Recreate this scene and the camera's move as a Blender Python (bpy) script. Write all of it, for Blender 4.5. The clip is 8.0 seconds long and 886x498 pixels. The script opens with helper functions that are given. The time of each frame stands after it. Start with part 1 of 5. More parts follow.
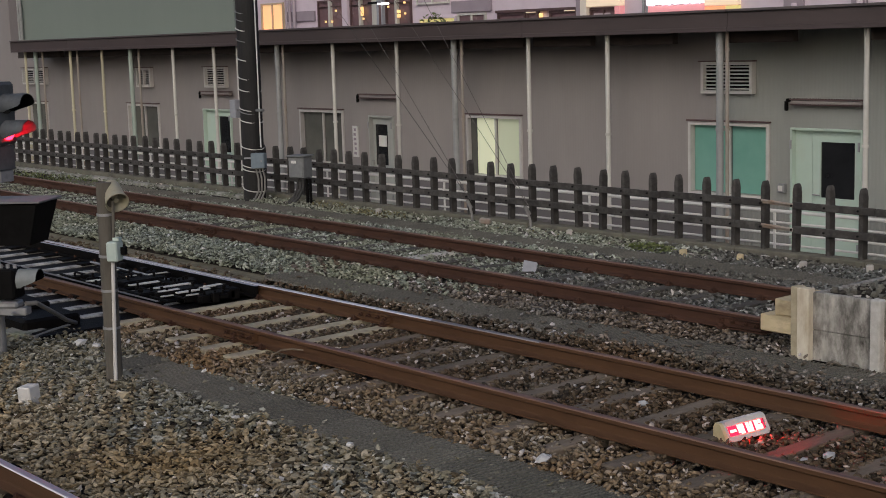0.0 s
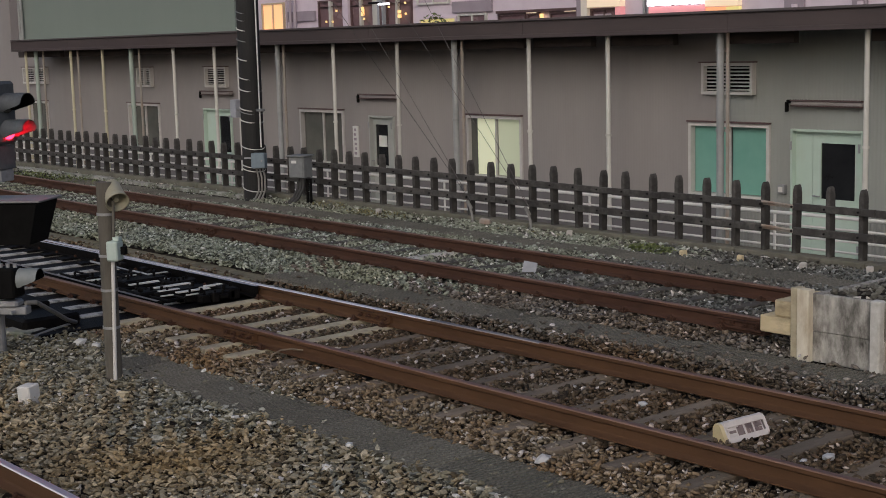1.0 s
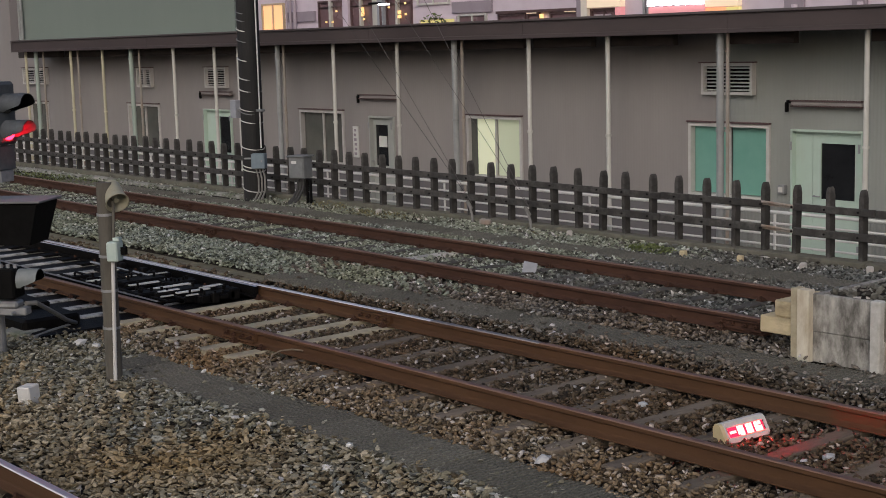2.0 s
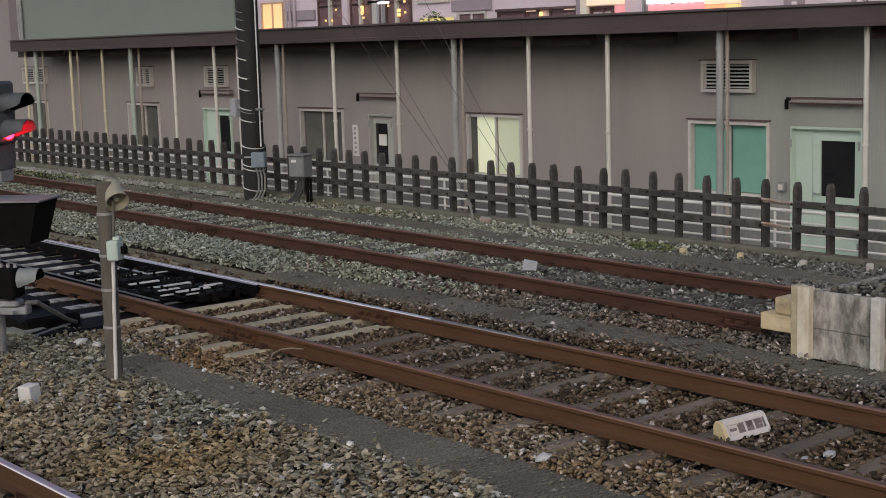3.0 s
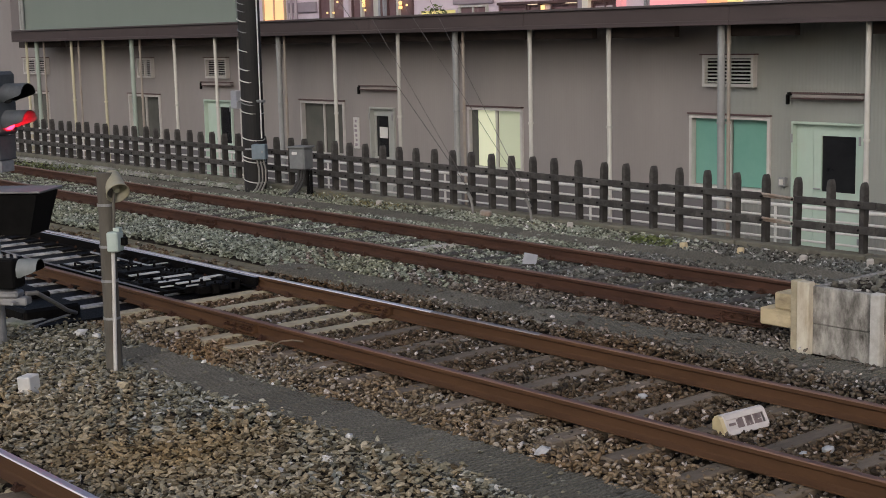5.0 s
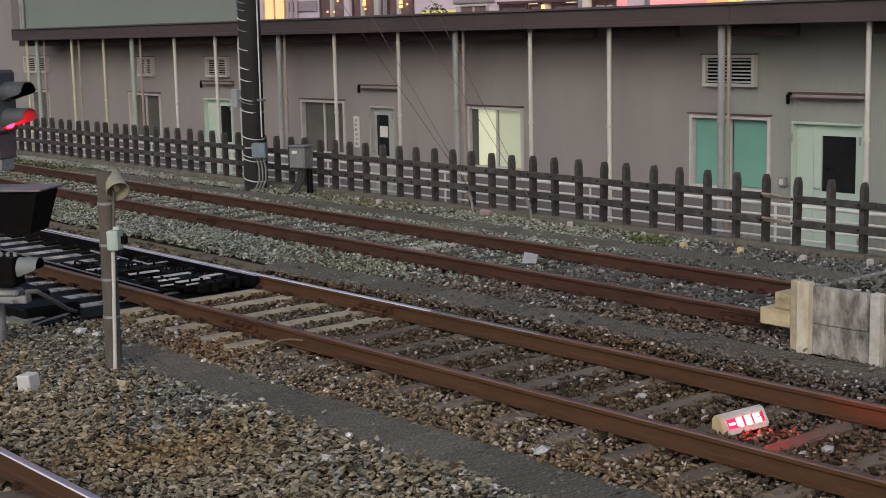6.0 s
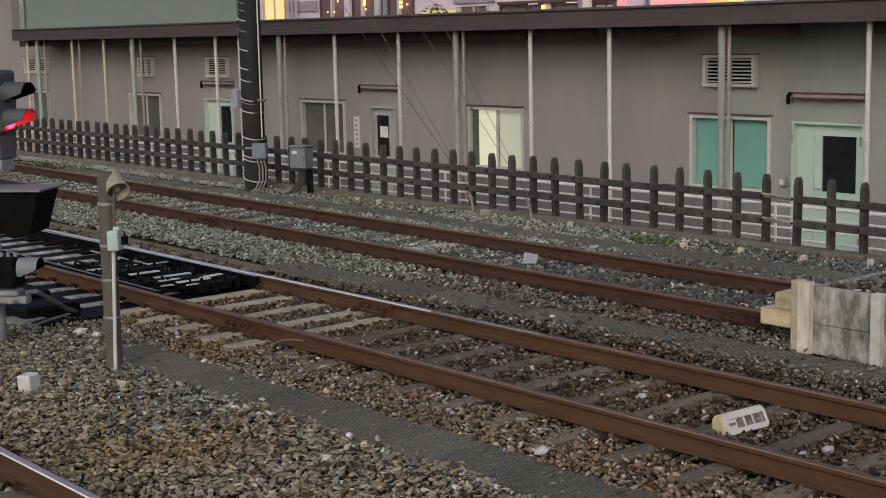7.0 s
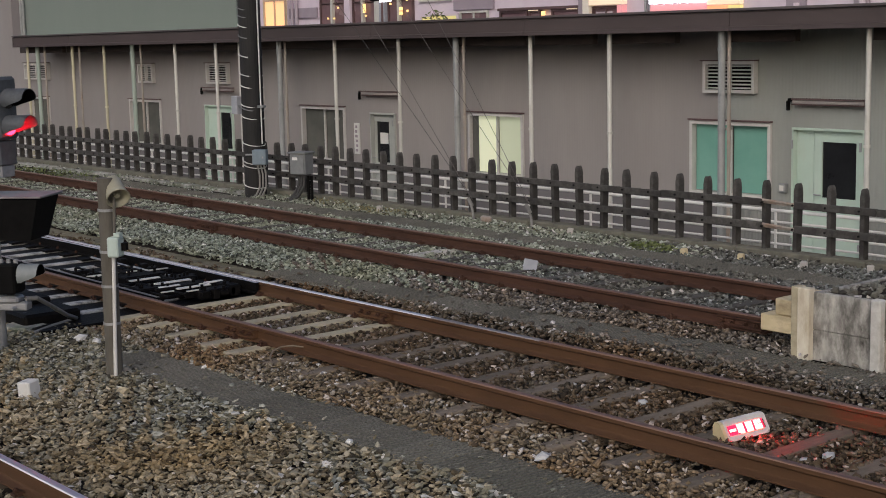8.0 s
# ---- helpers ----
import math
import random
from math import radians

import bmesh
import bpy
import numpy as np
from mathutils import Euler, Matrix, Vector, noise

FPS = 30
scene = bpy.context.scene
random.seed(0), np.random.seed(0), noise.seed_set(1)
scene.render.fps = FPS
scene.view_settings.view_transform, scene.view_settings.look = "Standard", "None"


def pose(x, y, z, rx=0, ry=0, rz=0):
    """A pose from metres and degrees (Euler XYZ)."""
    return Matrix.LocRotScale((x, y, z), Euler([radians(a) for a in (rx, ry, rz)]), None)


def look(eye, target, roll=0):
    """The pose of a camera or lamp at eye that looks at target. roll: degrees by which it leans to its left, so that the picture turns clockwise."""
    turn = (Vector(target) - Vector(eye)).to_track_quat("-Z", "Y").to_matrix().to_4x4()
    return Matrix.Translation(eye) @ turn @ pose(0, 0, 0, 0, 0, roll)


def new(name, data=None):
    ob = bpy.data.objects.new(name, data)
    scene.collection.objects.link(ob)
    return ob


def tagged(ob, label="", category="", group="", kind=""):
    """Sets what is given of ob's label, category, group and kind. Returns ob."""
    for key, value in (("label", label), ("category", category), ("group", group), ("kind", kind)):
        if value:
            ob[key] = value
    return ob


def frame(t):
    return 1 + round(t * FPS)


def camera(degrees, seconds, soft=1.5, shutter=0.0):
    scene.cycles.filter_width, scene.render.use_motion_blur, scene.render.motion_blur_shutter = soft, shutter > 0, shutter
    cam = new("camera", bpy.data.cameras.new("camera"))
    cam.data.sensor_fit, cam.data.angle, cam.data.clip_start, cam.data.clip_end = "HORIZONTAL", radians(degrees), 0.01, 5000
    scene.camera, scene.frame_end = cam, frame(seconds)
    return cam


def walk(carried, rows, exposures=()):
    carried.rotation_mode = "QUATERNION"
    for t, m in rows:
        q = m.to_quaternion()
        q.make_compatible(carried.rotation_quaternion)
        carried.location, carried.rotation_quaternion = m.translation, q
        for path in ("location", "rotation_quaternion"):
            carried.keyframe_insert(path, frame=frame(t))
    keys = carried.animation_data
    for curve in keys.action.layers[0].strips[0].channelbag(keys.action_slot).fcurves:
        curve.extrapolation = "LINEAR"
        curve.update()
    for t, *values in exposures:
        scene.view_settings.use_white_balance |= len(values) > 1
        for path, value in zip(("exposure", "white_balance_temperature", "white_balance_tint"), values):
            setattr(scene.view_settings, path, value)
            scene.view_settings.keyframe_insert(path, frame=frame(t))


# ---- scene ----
EYE = Vector((0.0, 0.0, 2.86))


def aim(yaw, pitch, roll):
    """Camera pose at the fixed eye: degrees from +Y towards -X, down, and lean."""
    a, b = radians(yaw), radians(pitch)
    way = Vector((-math.sin(a) * math.cos(b), math.cos(a) * math.cos(b), -math.sin(b)))
    return look(EYE, EYE + way, roll)


cam = camera(34.41, 8.0, soft=0.95)
walk(cam, [
    (0.0, aim(50.504, 8.425, -1.690)), (0.5, aim(50.507, 8.411, -1.620)), (1.0, aim(50.505, 8.412, -1.555)),
    (1.5, aim(50.506, 8.394, -1.530)), (3.0, aim(50.513, 8.468, -1.735)), (3.5, aim(50.524, 8.582, -1.621)),
    (4.0, aim(50.533, 8.670, -1.440)), (4.5, aim(50.529, 8.735, -1.432)), (6.0, aim(50.525, 8.778, -1.300)),
    (6.5, aim(50.523, 8.778, -1.255)), (7.0, aim(50.536, 8.770, -1.315)), (7.5, aim(50.540, 8.768, -1.302)),
    (8.0, aim(50.537, 8.519, -1.335))],
    exposures=[(0.0, -0.16), (1.7, -0.13), (3.2, 0.07), (8.0, 0.10)])

# ---- light: dusk under a pale overcast sky ----
world = bpy.data.worlds.new("dusk_sky")
scene.world = world
world.use_nodes = True
wn = world.node_tree.nodes
sky = wn.new("ShaderNodeTexSky")
sky.sky_type, sky.sun_disc = "NISHITA", False
sky.sun_elevation, sky.sun_rotation = radians(29), radians(140)
sky.air_density, sky.dust_density, sky.ozone_density = 1.0, 6.0, 1.0
tint = wn.new("ShaderNodeMix")
tint.data_type, tint.blend_type = "RGBA", "MULTIPLY"
tint.inputs["Factor"].default_value = 1.0
tint.inputs["B"].default_value = (0.925, 0.983, 1.14, 1)
world.node_tree.links.new(sky.outputs[0], tint.inputs["A"])
world.node_tree.links.new(tint.outputs["Result"], wn["Background"].inputs[0])
wn["Background"].inputs[1].default_value = 0.091
sun = new("sun", bpy.data.lights.new("sun", "SUN"))
sun.data.energy, sun.data.angle, sun.data.color = 0.52, radians(24), (1.0, 0.96, 0.90)
sun.matrix_world = look((-24 * math.sin(radians(140)), 24 * math.cos(radians(140)), 24 * math.tan(radians(29))), (0, 0, 0))


# ---- materials ----
def surface(name, c1, c2, rough=0.8, scale=8.0, bump=0.3, fine=90.0, metal=0.0, stain=None, stain_scale=1.5,
            stain_amount=0.5, island=0.0, stretch=(1, 1, 1), rand=0.0, spec=0.5):
    """Two-tone grain in real-world size, an optional stain colour with its own patches, fine relief."""
    m = bpy.data.materials.new(name)
    m.use_nodes = True
    nt = m.node_tree
    n, l = nt.nodes, nt.links
    b = n["Principled BSDF"]
    tc = n.new("ShaderNodeTexCoord")
    mp = n.new("ShaderNodeMapping")
    mp.inputs["Scale"].default_value = stretch
    l.new(tc.outputs["Object"], mp.inputs["Vector"])
    n1 = n.new("ShaderNodeTexNoise")
    n1.inputs["Scale"].default_value, n1.inputs["Detail"].default_value = scale, 6
    n1.inputs["Roughness"].default_value = 0.65
    l.new(mp.outputs[0], n1.inputs["Vector"])
    r1 = n.new("ShaderNodeValToRGB")
    r1.color_ramp.elements[0].position, r1.color_ramp.elements[1].position = 0.33, 0.68
    r1.color_ramp.elements[0].color, r1.color_ramp.elements[1].color = (*c1, 1), (*c2, 1)
    l.new(n1.outputs["Fac"], r1.inputs[0])
    col = r1.outputs[0]
    if stain:
        n2 = n.new("ShaderNodeTexNoise")
        n2.inputs["Scale"].default_value, n2.inputs["Detail"].default_value = stain_scale, 8
        n2.inputs["Roughness"].default_value = 0.7
        l.new(mp.outputs[0], n2.inputs["Vector"])
        r2 = n.new("ShaderNodeValToRGB")
        r2.color_ramp.elements[0].position, r2.color_ramp.elements[1].position = 0.48, 0.68
        r2.color_ramp.elements[1].color = (stain_amount,) * 3 + (1,)
        l.new(n2.outputs["Fac"], r2.inputs[0])
        mx = n.new("ShaderNodeMix")
        mx.data_type = "RGBA"
        l.new(r2.outputs[0], mx.inputs["Factor"])
        l.new(col, mx.inputs["A"])
        mx.inputs["B"].default_value = (*stain, 1)
        col = mx.outputs["Result"]
    if island or rand:
        src = n.new("ShaderNodeNewGeometry").outputs["Random Per Island"] if island else n.new("ShaderNodeObjectInfo").outputs["Random"]
        amount = island or rand
        mr = n.new("ShaderNodeMapRange")
        mr.inputs["To Min"].default_value, mr.inputs["To Max"].default_value = 1 - amount, 1 + amount
        l.new(src, mr.inputs["Value"])
        mu = n.new("ShaderNodeMix")
        mu.data_type, mu.blend_type = "RGBA", "MULTIPLY"
        mu.inputs["Factor"].default_value = 1
        l.new(col, mu.inputs["A"])
        l.new(mr.outputs[0], mu.inputs["B"])
        col = mu.outputs["Result"]
    l.new(col, b.inputs["Base Color"])
    rr = n.new("ShaderNodeMapRange")
    rr.inputs["To Min"].default_value, rr.inputs["To Max"].default_value = max(rough - 0.12, 0.05), min(rough + 0.12, 1)
    l.new(n1.outputs["Fac"], rr.inputs["Value"])
    l.new(rr.outputs[0], b.inputs["Roughness"])
    b.inputs["Metallic"].default_value = metal
    b.inputs["Specular IOR Level"].default_value = spec
    if bump:
        n3 = n.new("ShaderNodeTexNoise")
        n3.inputs["Scale"].default_value, n3.inputs["Detail"].default_value = fine, 4
        l.new(mp.outputs[0], n3.inputs["Vector"])
        bp = n.new("ShaderNodeBump")
        bp.inputs["Strength"].default_value, bp.inputs["Distance"].default_value = bump, 0.01
        l.new(n3.outputs["Fac"], bp.inputs["Height"])
        l.new(bp.outputs[0], b.inputs["Normal"])
    return m


def glow(name, color, strength):
    m = bpy.data.materials.new(name)
    m.use_nodes = True
    b = m.node_tree.nodes["Principled BSDF"]
    b.inputs["Base Color"].default_value = (*color, 1)
    b.inputs["Emission Color"].default_value = (*color, 1)
    b.inputs["Emission Strength"].default_value = strength
    return m


def stone_mat(name, tones, rust, rust_scale=0.6):
    """Crushed stone: each stone takes a tone of its own, rust-brown in patches of the bed."""
    m = bpy.data.materials.new(name)
    m.use_nodes = True
    nt = m.node_tree
    n, l = nt.nodes, nt.links
    b = n["Principled BSDF"]
    geo = n.new("ShaderNodeNewGeometry")
    ramp = n.new("ShaderNodeValToRGB")
    ramp.color_ramp.interpolation = "CONSTANT"
    els = ramp.color_ramp.elements
    for i, (at, c) in enumerate(tones):
        e = els[i] if i < 2 else els.new(at)
        e.position, e.color = at, (*c, 1)
    l.new(geo.outputs["Random Per Island"], ramp.inputs[0])
    tc = n.new("ShaderNodeTexCoord")
    n1 = n.new("ShaderNodeTexNoise")
    n1.inputs["Scale"].default_value, n1.inputs["Detail"].default_value = rust_scale, 5
    l.new(tc.outputs["Object"], n1.inputs["Vector"])
    r1 = n.new("ShaderNodeValToRGB")
    r1.color_ramp.elements[0].position, r1.color_ramp.elements[1].position = 0.40, 0.66
    r1.color_ramp.elements[1].color = (0.75, 0.75, 0.75, 1)
    l.new(n1.outputs["Fac"], r1.inputs[0])
    mx = n.new("ShaderNodeMix")
    mx.data_type, mx.blend_type = "RGBA", "MULTIPLY"
    l.new(r1.outputs[0], mx.inputs["Factor"])
    l.new(ramp.outputs[0], mx.inputs["A"])
    mx.inputs["B"].default_value = (*rust, 1)
    n2 = n.new("ShaderNodeTexNoise")
    n2.inputs["Scale"].default_value, n2.inputs["Detail"].default_value = 45, 4
    l.new(tc.outputs["Object"], n2.inputs["Vector"])
    mr = n.new("ShaderNodeMapRange")
    mr.inputs["To Min"].default_value, mr.inputs["To Max"].default_value = 0.5, 1.55
    l.new(n2.outputs["Fac"], mr.inputs["Value"])
    mu = n.new("ShaderNodeMix")
    mu.data_type, mu.blend_type = "RGBA", "MULTIPLY"
    mu.inputs["Factor"].default_value = 1
    l.new(mx.outputs["Result"], mu.inputs["A"])
    l.new(mr.outputs[0], mu.inputs["B"])
    l.new(mu.outputs["Result"], b.inputs["Base Color"])
    b.inputs["Roughness"].default_value = 0.9
    b.inputs["Specular IOR Level"].default_value = 0.2
    return m


M_BALLAST_NEAR = stone_mat("ballast_brown", [(0, (0.225, 0.190, 0.125)), (0.22, (0.315, 0.272, 0.185)), (0.44, (0.085, 0.070, 0.046)),
                                             (0.58, (0.265, 0.245, 0.182)), (0.80, (0.43, 0.385, 0.285)), (0.976, (0.620, 0.600, 0.560))], (1.0, 0.78, 0.49), 0.45)
M_BALLAST_MID = stone_mat("ballast_rust", [(0, (0.100, 0.080, 0.055)), (0.25, (0.140, 0.120, 0.092)), (0.48, (0.044, 0.036, 0.026)),
                                           (0.66, (0.132, 0.101, 0.074)), (0.86, (0.229, 0.212, 0.192)), (0.955, (0.499, 0.473, 0.466))], (1.0, 0.72, 0.45))
M_BALLAST_FAR = stone_mat("ballast_grey", [(0, (0.195, 0.216, 0.176)), (0.25, (0.285, 0.318, 0.262)), (0.5, (0.082, 0.088, 0.074)),
                                           (0.68, (0.320, 0.356, 0.298)), (0.84, (0.455, 0.495, 0.440)), (0.965, (0.647, 0.660, 0.650))], (0.9, 0.84, 0.68))
M_BALLAST_BETWEEN = stone_mat("ballast_mixed", [(0, (0.129, 0.119, 0.104)), (0.25, (0.181, 0.172, 0.154)), (0.48, (0.065, 0.057, 0.050)),
                                               (0.66, (0.189, 0.168, 0.141)), (0.86, (0.292, 0.283, 0.270)), (0.962, (0.564, 0.540, 0.546))], (0.92, 0.74, 0.58))
M_BALLAST_GREY = stone_mat("ballast_olive_grey", [(0, (0.180, 0.174, 0.129)), (0.22, (0.234, 0.226, 0.170)), (0.44, (0.065, 0.064, 0.054)),
                                                  (0.58, (0.225, 0.235, 0.205)), (0.80, (0.37, 0.38, 0.335)), (0.965, (0.608, 0.620, 0.610))], (0.95, 0.80, 0.62), 0.5)
M_BALLAST_SHOULDER = stone_mat("ballast_shoulder", [(0, (0.18, 0.148, 0.100)), (0.25, (0.245, 0.212, 0.155)), (0.48, (0.075, 0.062, 0.045)),
                                                   (0.66, (0.23, 0.185, 0.128)), (0.84, (0.36, 0.33, 0.28)), (0.965, (0.54, 0.53, 0.52))], (1.0, 0.74, 0.50), 0.7)
M_BALLAST_COOL = stone_mat("ballast_cool_grey", [(0, (0.11, 0.115, 0.105)), (0.25, (0.16, 0.17, 0.158)), (0.48, (0.055, 0.056, 0.052)),
                                                (0.66, (0.17, 0.172, 0.16)), (0.86, (0.27, 0.285, 0.275)), (0.962, (0.54, 0.55, 0.55))], (0.95, 0.84, 0.72))
# Soil colour taken darker to deepen the shade in the gaps between stones.
M_SOIL = surface("ballast_bed", (0.02, 0.017, 0.014), (0.055, 0.046, 0.038), 0.98, 14, 0.9, 40, spec=0.1)
M_LOWER = surface("asphalt_yard", (0.10, 0.10, 0.10), (0.16, 0.155, 0.15), 0.9, 3, 0.4, 60)
M_RAIL = surface("rail_rust", (0.068, 0.034, 0.016), (0.112, 0.057, 0.027), 0.8, 6, 0.25, 120, stain=(0.055, 0.027, 0.015), stretch=(0.3, 1, 1), spec=0.3)
M_RAIL_FAR = surface("rail_rust_dark", (0.048, 0.024, 0.016), (0.08, 0.039, 0.025), 0.82, 6, 0.25, 120, stretch=(0.3, 1, 1), spec=0.25)
# Base raised and pinked to carry the sky's reflection on worn steel.
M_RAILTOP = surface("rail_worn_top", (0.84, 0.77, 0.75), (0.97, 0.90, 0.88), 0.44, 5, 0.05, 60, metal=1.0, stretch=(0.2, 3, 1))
M_RAILTOP_MID = surface("rail_half_bright_top", (0.24, 0.19, 0.17), (0.38, 0.33, 0.31), 0.35, 5, 0.08, 60, metal=0.8, stretch=(0.2, 3, 1))
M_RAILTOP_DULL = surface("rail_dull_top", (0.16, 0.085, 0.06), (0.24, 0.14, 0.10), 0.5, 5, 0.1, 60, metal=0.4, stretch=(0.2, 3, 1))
M_SLEEPER = surface("sleeper_tan", (0.355, 0.315, 0.215), (0.49, 0.44, 0.31), 0.8, 10, 0.4, 60, stain=(0.20, 0.15, 0.105), stain_scale=3, stain_amount=0.4, rand=0.12)
M_SLEEPER_OLD = surface("sleeper_brown", (0.105, 0.083, 0.060), (0.205, 0.165, 0.122), 0.9, 9, 0.6, 60, stretch=(1, 0.3, 1), rand=0.2)
M_SLEEPER_DARK = surface("sleeper_dark", (0.045, 0.04, 0.033), (0.10, 0.09, 0.075), 0.9, 9, 0.6, 60, stretch=(1, 0.3, 1), rand=0.2)
M_SLEEPER_PALE = surface("sleeper_pale", (0.44, 0.42, 0.385), (0.60, 0.575, 0.535), 0.7, 10, 0.3, 60, stain=(0.05, 0.045, 0.04), stain_scale=5, stain_amount=0.6)
M_SLEEPER_POINTS = surface("sleeper_greased", (0.46, 0.45, 0.42), (0.62, 0.60, 0.565), 0.6, 10, 0.3, 60, stain=(0.012, 0.011, 0.010), stain_scale=3.5, stain_amount=1.0, rand=0.15)
M_GREASE = surface("greased_black_steel", (0.004, 0.004, 0.005), (0.012, 0.011, 0.010), 0.5, 12, 0.3, 60, spec=0.05)
M_LID = surface("trough_lid", (0.088, 0.086, 0.074), (0.25, 0.242, 0.208), 0.95, 38, 0.8, 90, stain=(0.17, 0.16, 0.13), stain_scale=3.5, rand=0.13, spec=0.12)
M_FENCE = surface("fence_dark_concrete", (0.028, 0.026, 0.025), (0.064, 0.06, 0.057), 0.9, 7, 0.5, 60, stain=(0.15, 0.15, 0.135), stain_scale=4, rand=0.2)
M_KERB = surface("kerb_concrete", (0.10, 0.096, 0.075), (0.20, 0.19, 0.152), 0.92, 4, 0.5, 60, stain=(0.06, 0.075, 0.035), stain_scale=2)
M_WALL = surface("wall_taupe_sheet", (0.278, 0.257, 0.250), (0.310, 0.288, 0.280), 0.7, 1.2, 0.05, 40, stain=(0.238, 0.213, 0.205), stain_scale=0.5, stretch=(1, 1, 0.25))
# Copy of the taupe sheet with the right end's greener light in its colour.
M_WALL_GREENLIT = surface("wall_ribbed_greenlit", (0.286, 0.304, 0.282), (0.320, 0.338, 0.312), 0.65, 1.2, 0.05, 40, stain=(0.25, 0.248, 0.23), stain_scale=0.6, stretch=(1, 1, 0.25))


def add_ribs(m, strength):
    """Upright ribs about six centimetres apart."""
    n, l = m.node_tree.nodes, m.node_tree.links
    rib, rib_bump = n.new("ShaderNodeTexWave"), n.new("ShaderNodeBump")
    rib.inputs["Scale"].default_value = 5.0
    rib_bump.inputs["Strength"].default_value, rib_bump.inputs["Distance"].default_value = strength, 0.012
    l.new(n["Texture Coordinate"].outputs["Object"], rib.inputs["Vector"])
    l.new(rib.outputs["Fac"], rib_bump.inputs["Height"])
    l.new(n["Bump"].outputs[0], rib_bump.inputs["Normal"])
    l.new(rib_bump.outputs[0], n["Principled BSDF"].inputs["Normal"])


add_ribs(M_WALL, 0.16)
add_ribs(M_WALL_GREENLIT, 0.34)
M_PLINTH = surface("plinth_dark_sheet", (0.150, 0.142, 0.146), (0.185, 0.175, 0.178), 0.75, 1.5, 0.05, 40, stain=(0.12, 0.115, 0.11), stretch=(1, 1, 0.3))
# Same plinth, tinted lighter and greener for the light at that end.
M_PLINTH_GREENLIT = surface("plinth_greenlit_sheet", (0.235, 0.240, 0.226), (0.275, 0.280, 0.262), 0.7, 1.5, 0.05, 40, stain=(0.19, 0.19, 0.175), stretch=(1, 1, 0.3))
add_ribs(M_PLINTH_GREENLIT, 0.7)
M_FASCIA = surface("fascia_brown_metal", (0.062, 0.047, 0.046), (0.082, 0.062, 0.060), 0.5, 2, 0.05, 40, stretch=(0.3, 1, 1), stain=(0.06, 0.045, 0.043))
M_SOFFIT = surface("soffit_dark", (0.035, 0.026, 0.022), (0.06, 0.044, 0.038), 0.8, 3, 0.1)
M_POST = surface("post_pale_paint", (0.50, 0.50, 0.47), (0.62, 0.615, 0.58), 0.6, 6, 0.15, 60, stain=(0.38, 0.33, 0.23), stain_scale=2.5, stretch=(1, 1, 0.3), rand=0.12)
M_PIPE = surface("pipe_grey_paint", (0.27, 0.285, 0.285), (0.36, 0.37, 0.37), 0.5, 5, 0.1, 60, rand=0.1)
M_POST_CREAM = surface("post_cream_paint", (0.50, 0.47, 0.33), (0.61, 0.58, 0.43), 0.6, 6, 0.15, 60, stain=(0.36, 0.29, 0.17), stain_scale=2.5, stretch=(1, 1, 0.3), rand=0.1)
M_PIPE_GREEN = surface("pipe_green_paint", (0.30, 0.37, 0.33), (0.38, 0.45, 0.40), 0.55, 5, 0.1, 60, stain=(0.36, 0.34, 0.26), stain_scale=2, stretch=(1, 1, 0.3))
M_PIPE_RUST = surface("pipe_rusty", (0.29, 0.265, 0.235), (0.38, 0.345, 0.30), 0.7, 5, 0.2, 60, stain=(0.24, 0.12, 0.06), stain_scale=2.2, stain_amount=0.9, stretch=(1, 1, 0.35))
M_WHITE = surface("white_paint", (0.62, 0.62, 0.60), (0.74, 0.74, 0.72), 0.5, 8, 0.1, 60, stain=(0.5, 0.47, 0.4), stain_scale=4)
M_FRAME = surface("aluminium_frame", (0.52, 0.51, 0.49), (0.60, 0.59, 0.57), 0.45, 6, 0.05)
M_DOOR = surface("door_pale_green", (0.46, 0.59, 0.51), (0.51, 0.64, 0.56), 0.5, 2, 0.05, stain=(0.40, 0.44, 0.38), stain_scale=1)
M_DOOR_GREY = surface("door_grey", (0.34, 0.36, 0.34), (0.40, 0.42, 0.40), 0.5, 2, 0.05)
M_DARKGLASS = surface("dark_glass", (0.012, 0.013, 0.015), (0.02, 0.021, 0.024), 0.15, 2, 0.0)
M_WINGLASS = surface("grey_window_glass", (0.10, 0.105, 0.095), (0.15, 0.15, 0.135), 0.12, 1.0, 0.0)
M_BLIND_GREEN = surface("green_film", (0.165, 0.375, 0.305), (0.215, 0.44, 0.365), 0.35, 1.2, 0.0)
M_LIT_ROOM = glow("lit_room", (0.80, 0.84, 0.60), 0.30)
M_LIT_CURTAIN = glow("lit_curtain", (0.58, 0.64, 0.47), 0.17)
M_BLACK = surface("black_box_paint", (0.005, 0.005, 0.005), (0.009, 0.009, 0.009), 0.6, 10, 0.2, spec=0.06)
M_SIGNAL = surface("signal_grey_paint", (0.07, 0.078, 0.086), (0.11, 0.12, 0.13), 0.55, 9, 0.2, stain=(0.03, 0.03, 0.03), spec=0.3)
M_GREYMETAL = surface("galvanised_grey", (0.26, 0.27, 0.28), (0.38, 0.39, 0.40), 0.5, 9, 0.15, metal=0.4)
M_HOODGREY = surface("hood_grey_paint", (0.19, 0.215, 0.22), (0.26, 0.285, 0.29), 0.55, 8, 0.15)
M_PLATE = surface("plate_pale_blue", (0.28, 0.30, 0.34), (0.37, 0.39, 0.43), 0.6, 9, 0.1)
M_PALESTONE = surface("pale_stone_grey", (0.34, 0.35, 0.36), (0.52, 0.53, 0.54), 0.85, 14, 0.5)
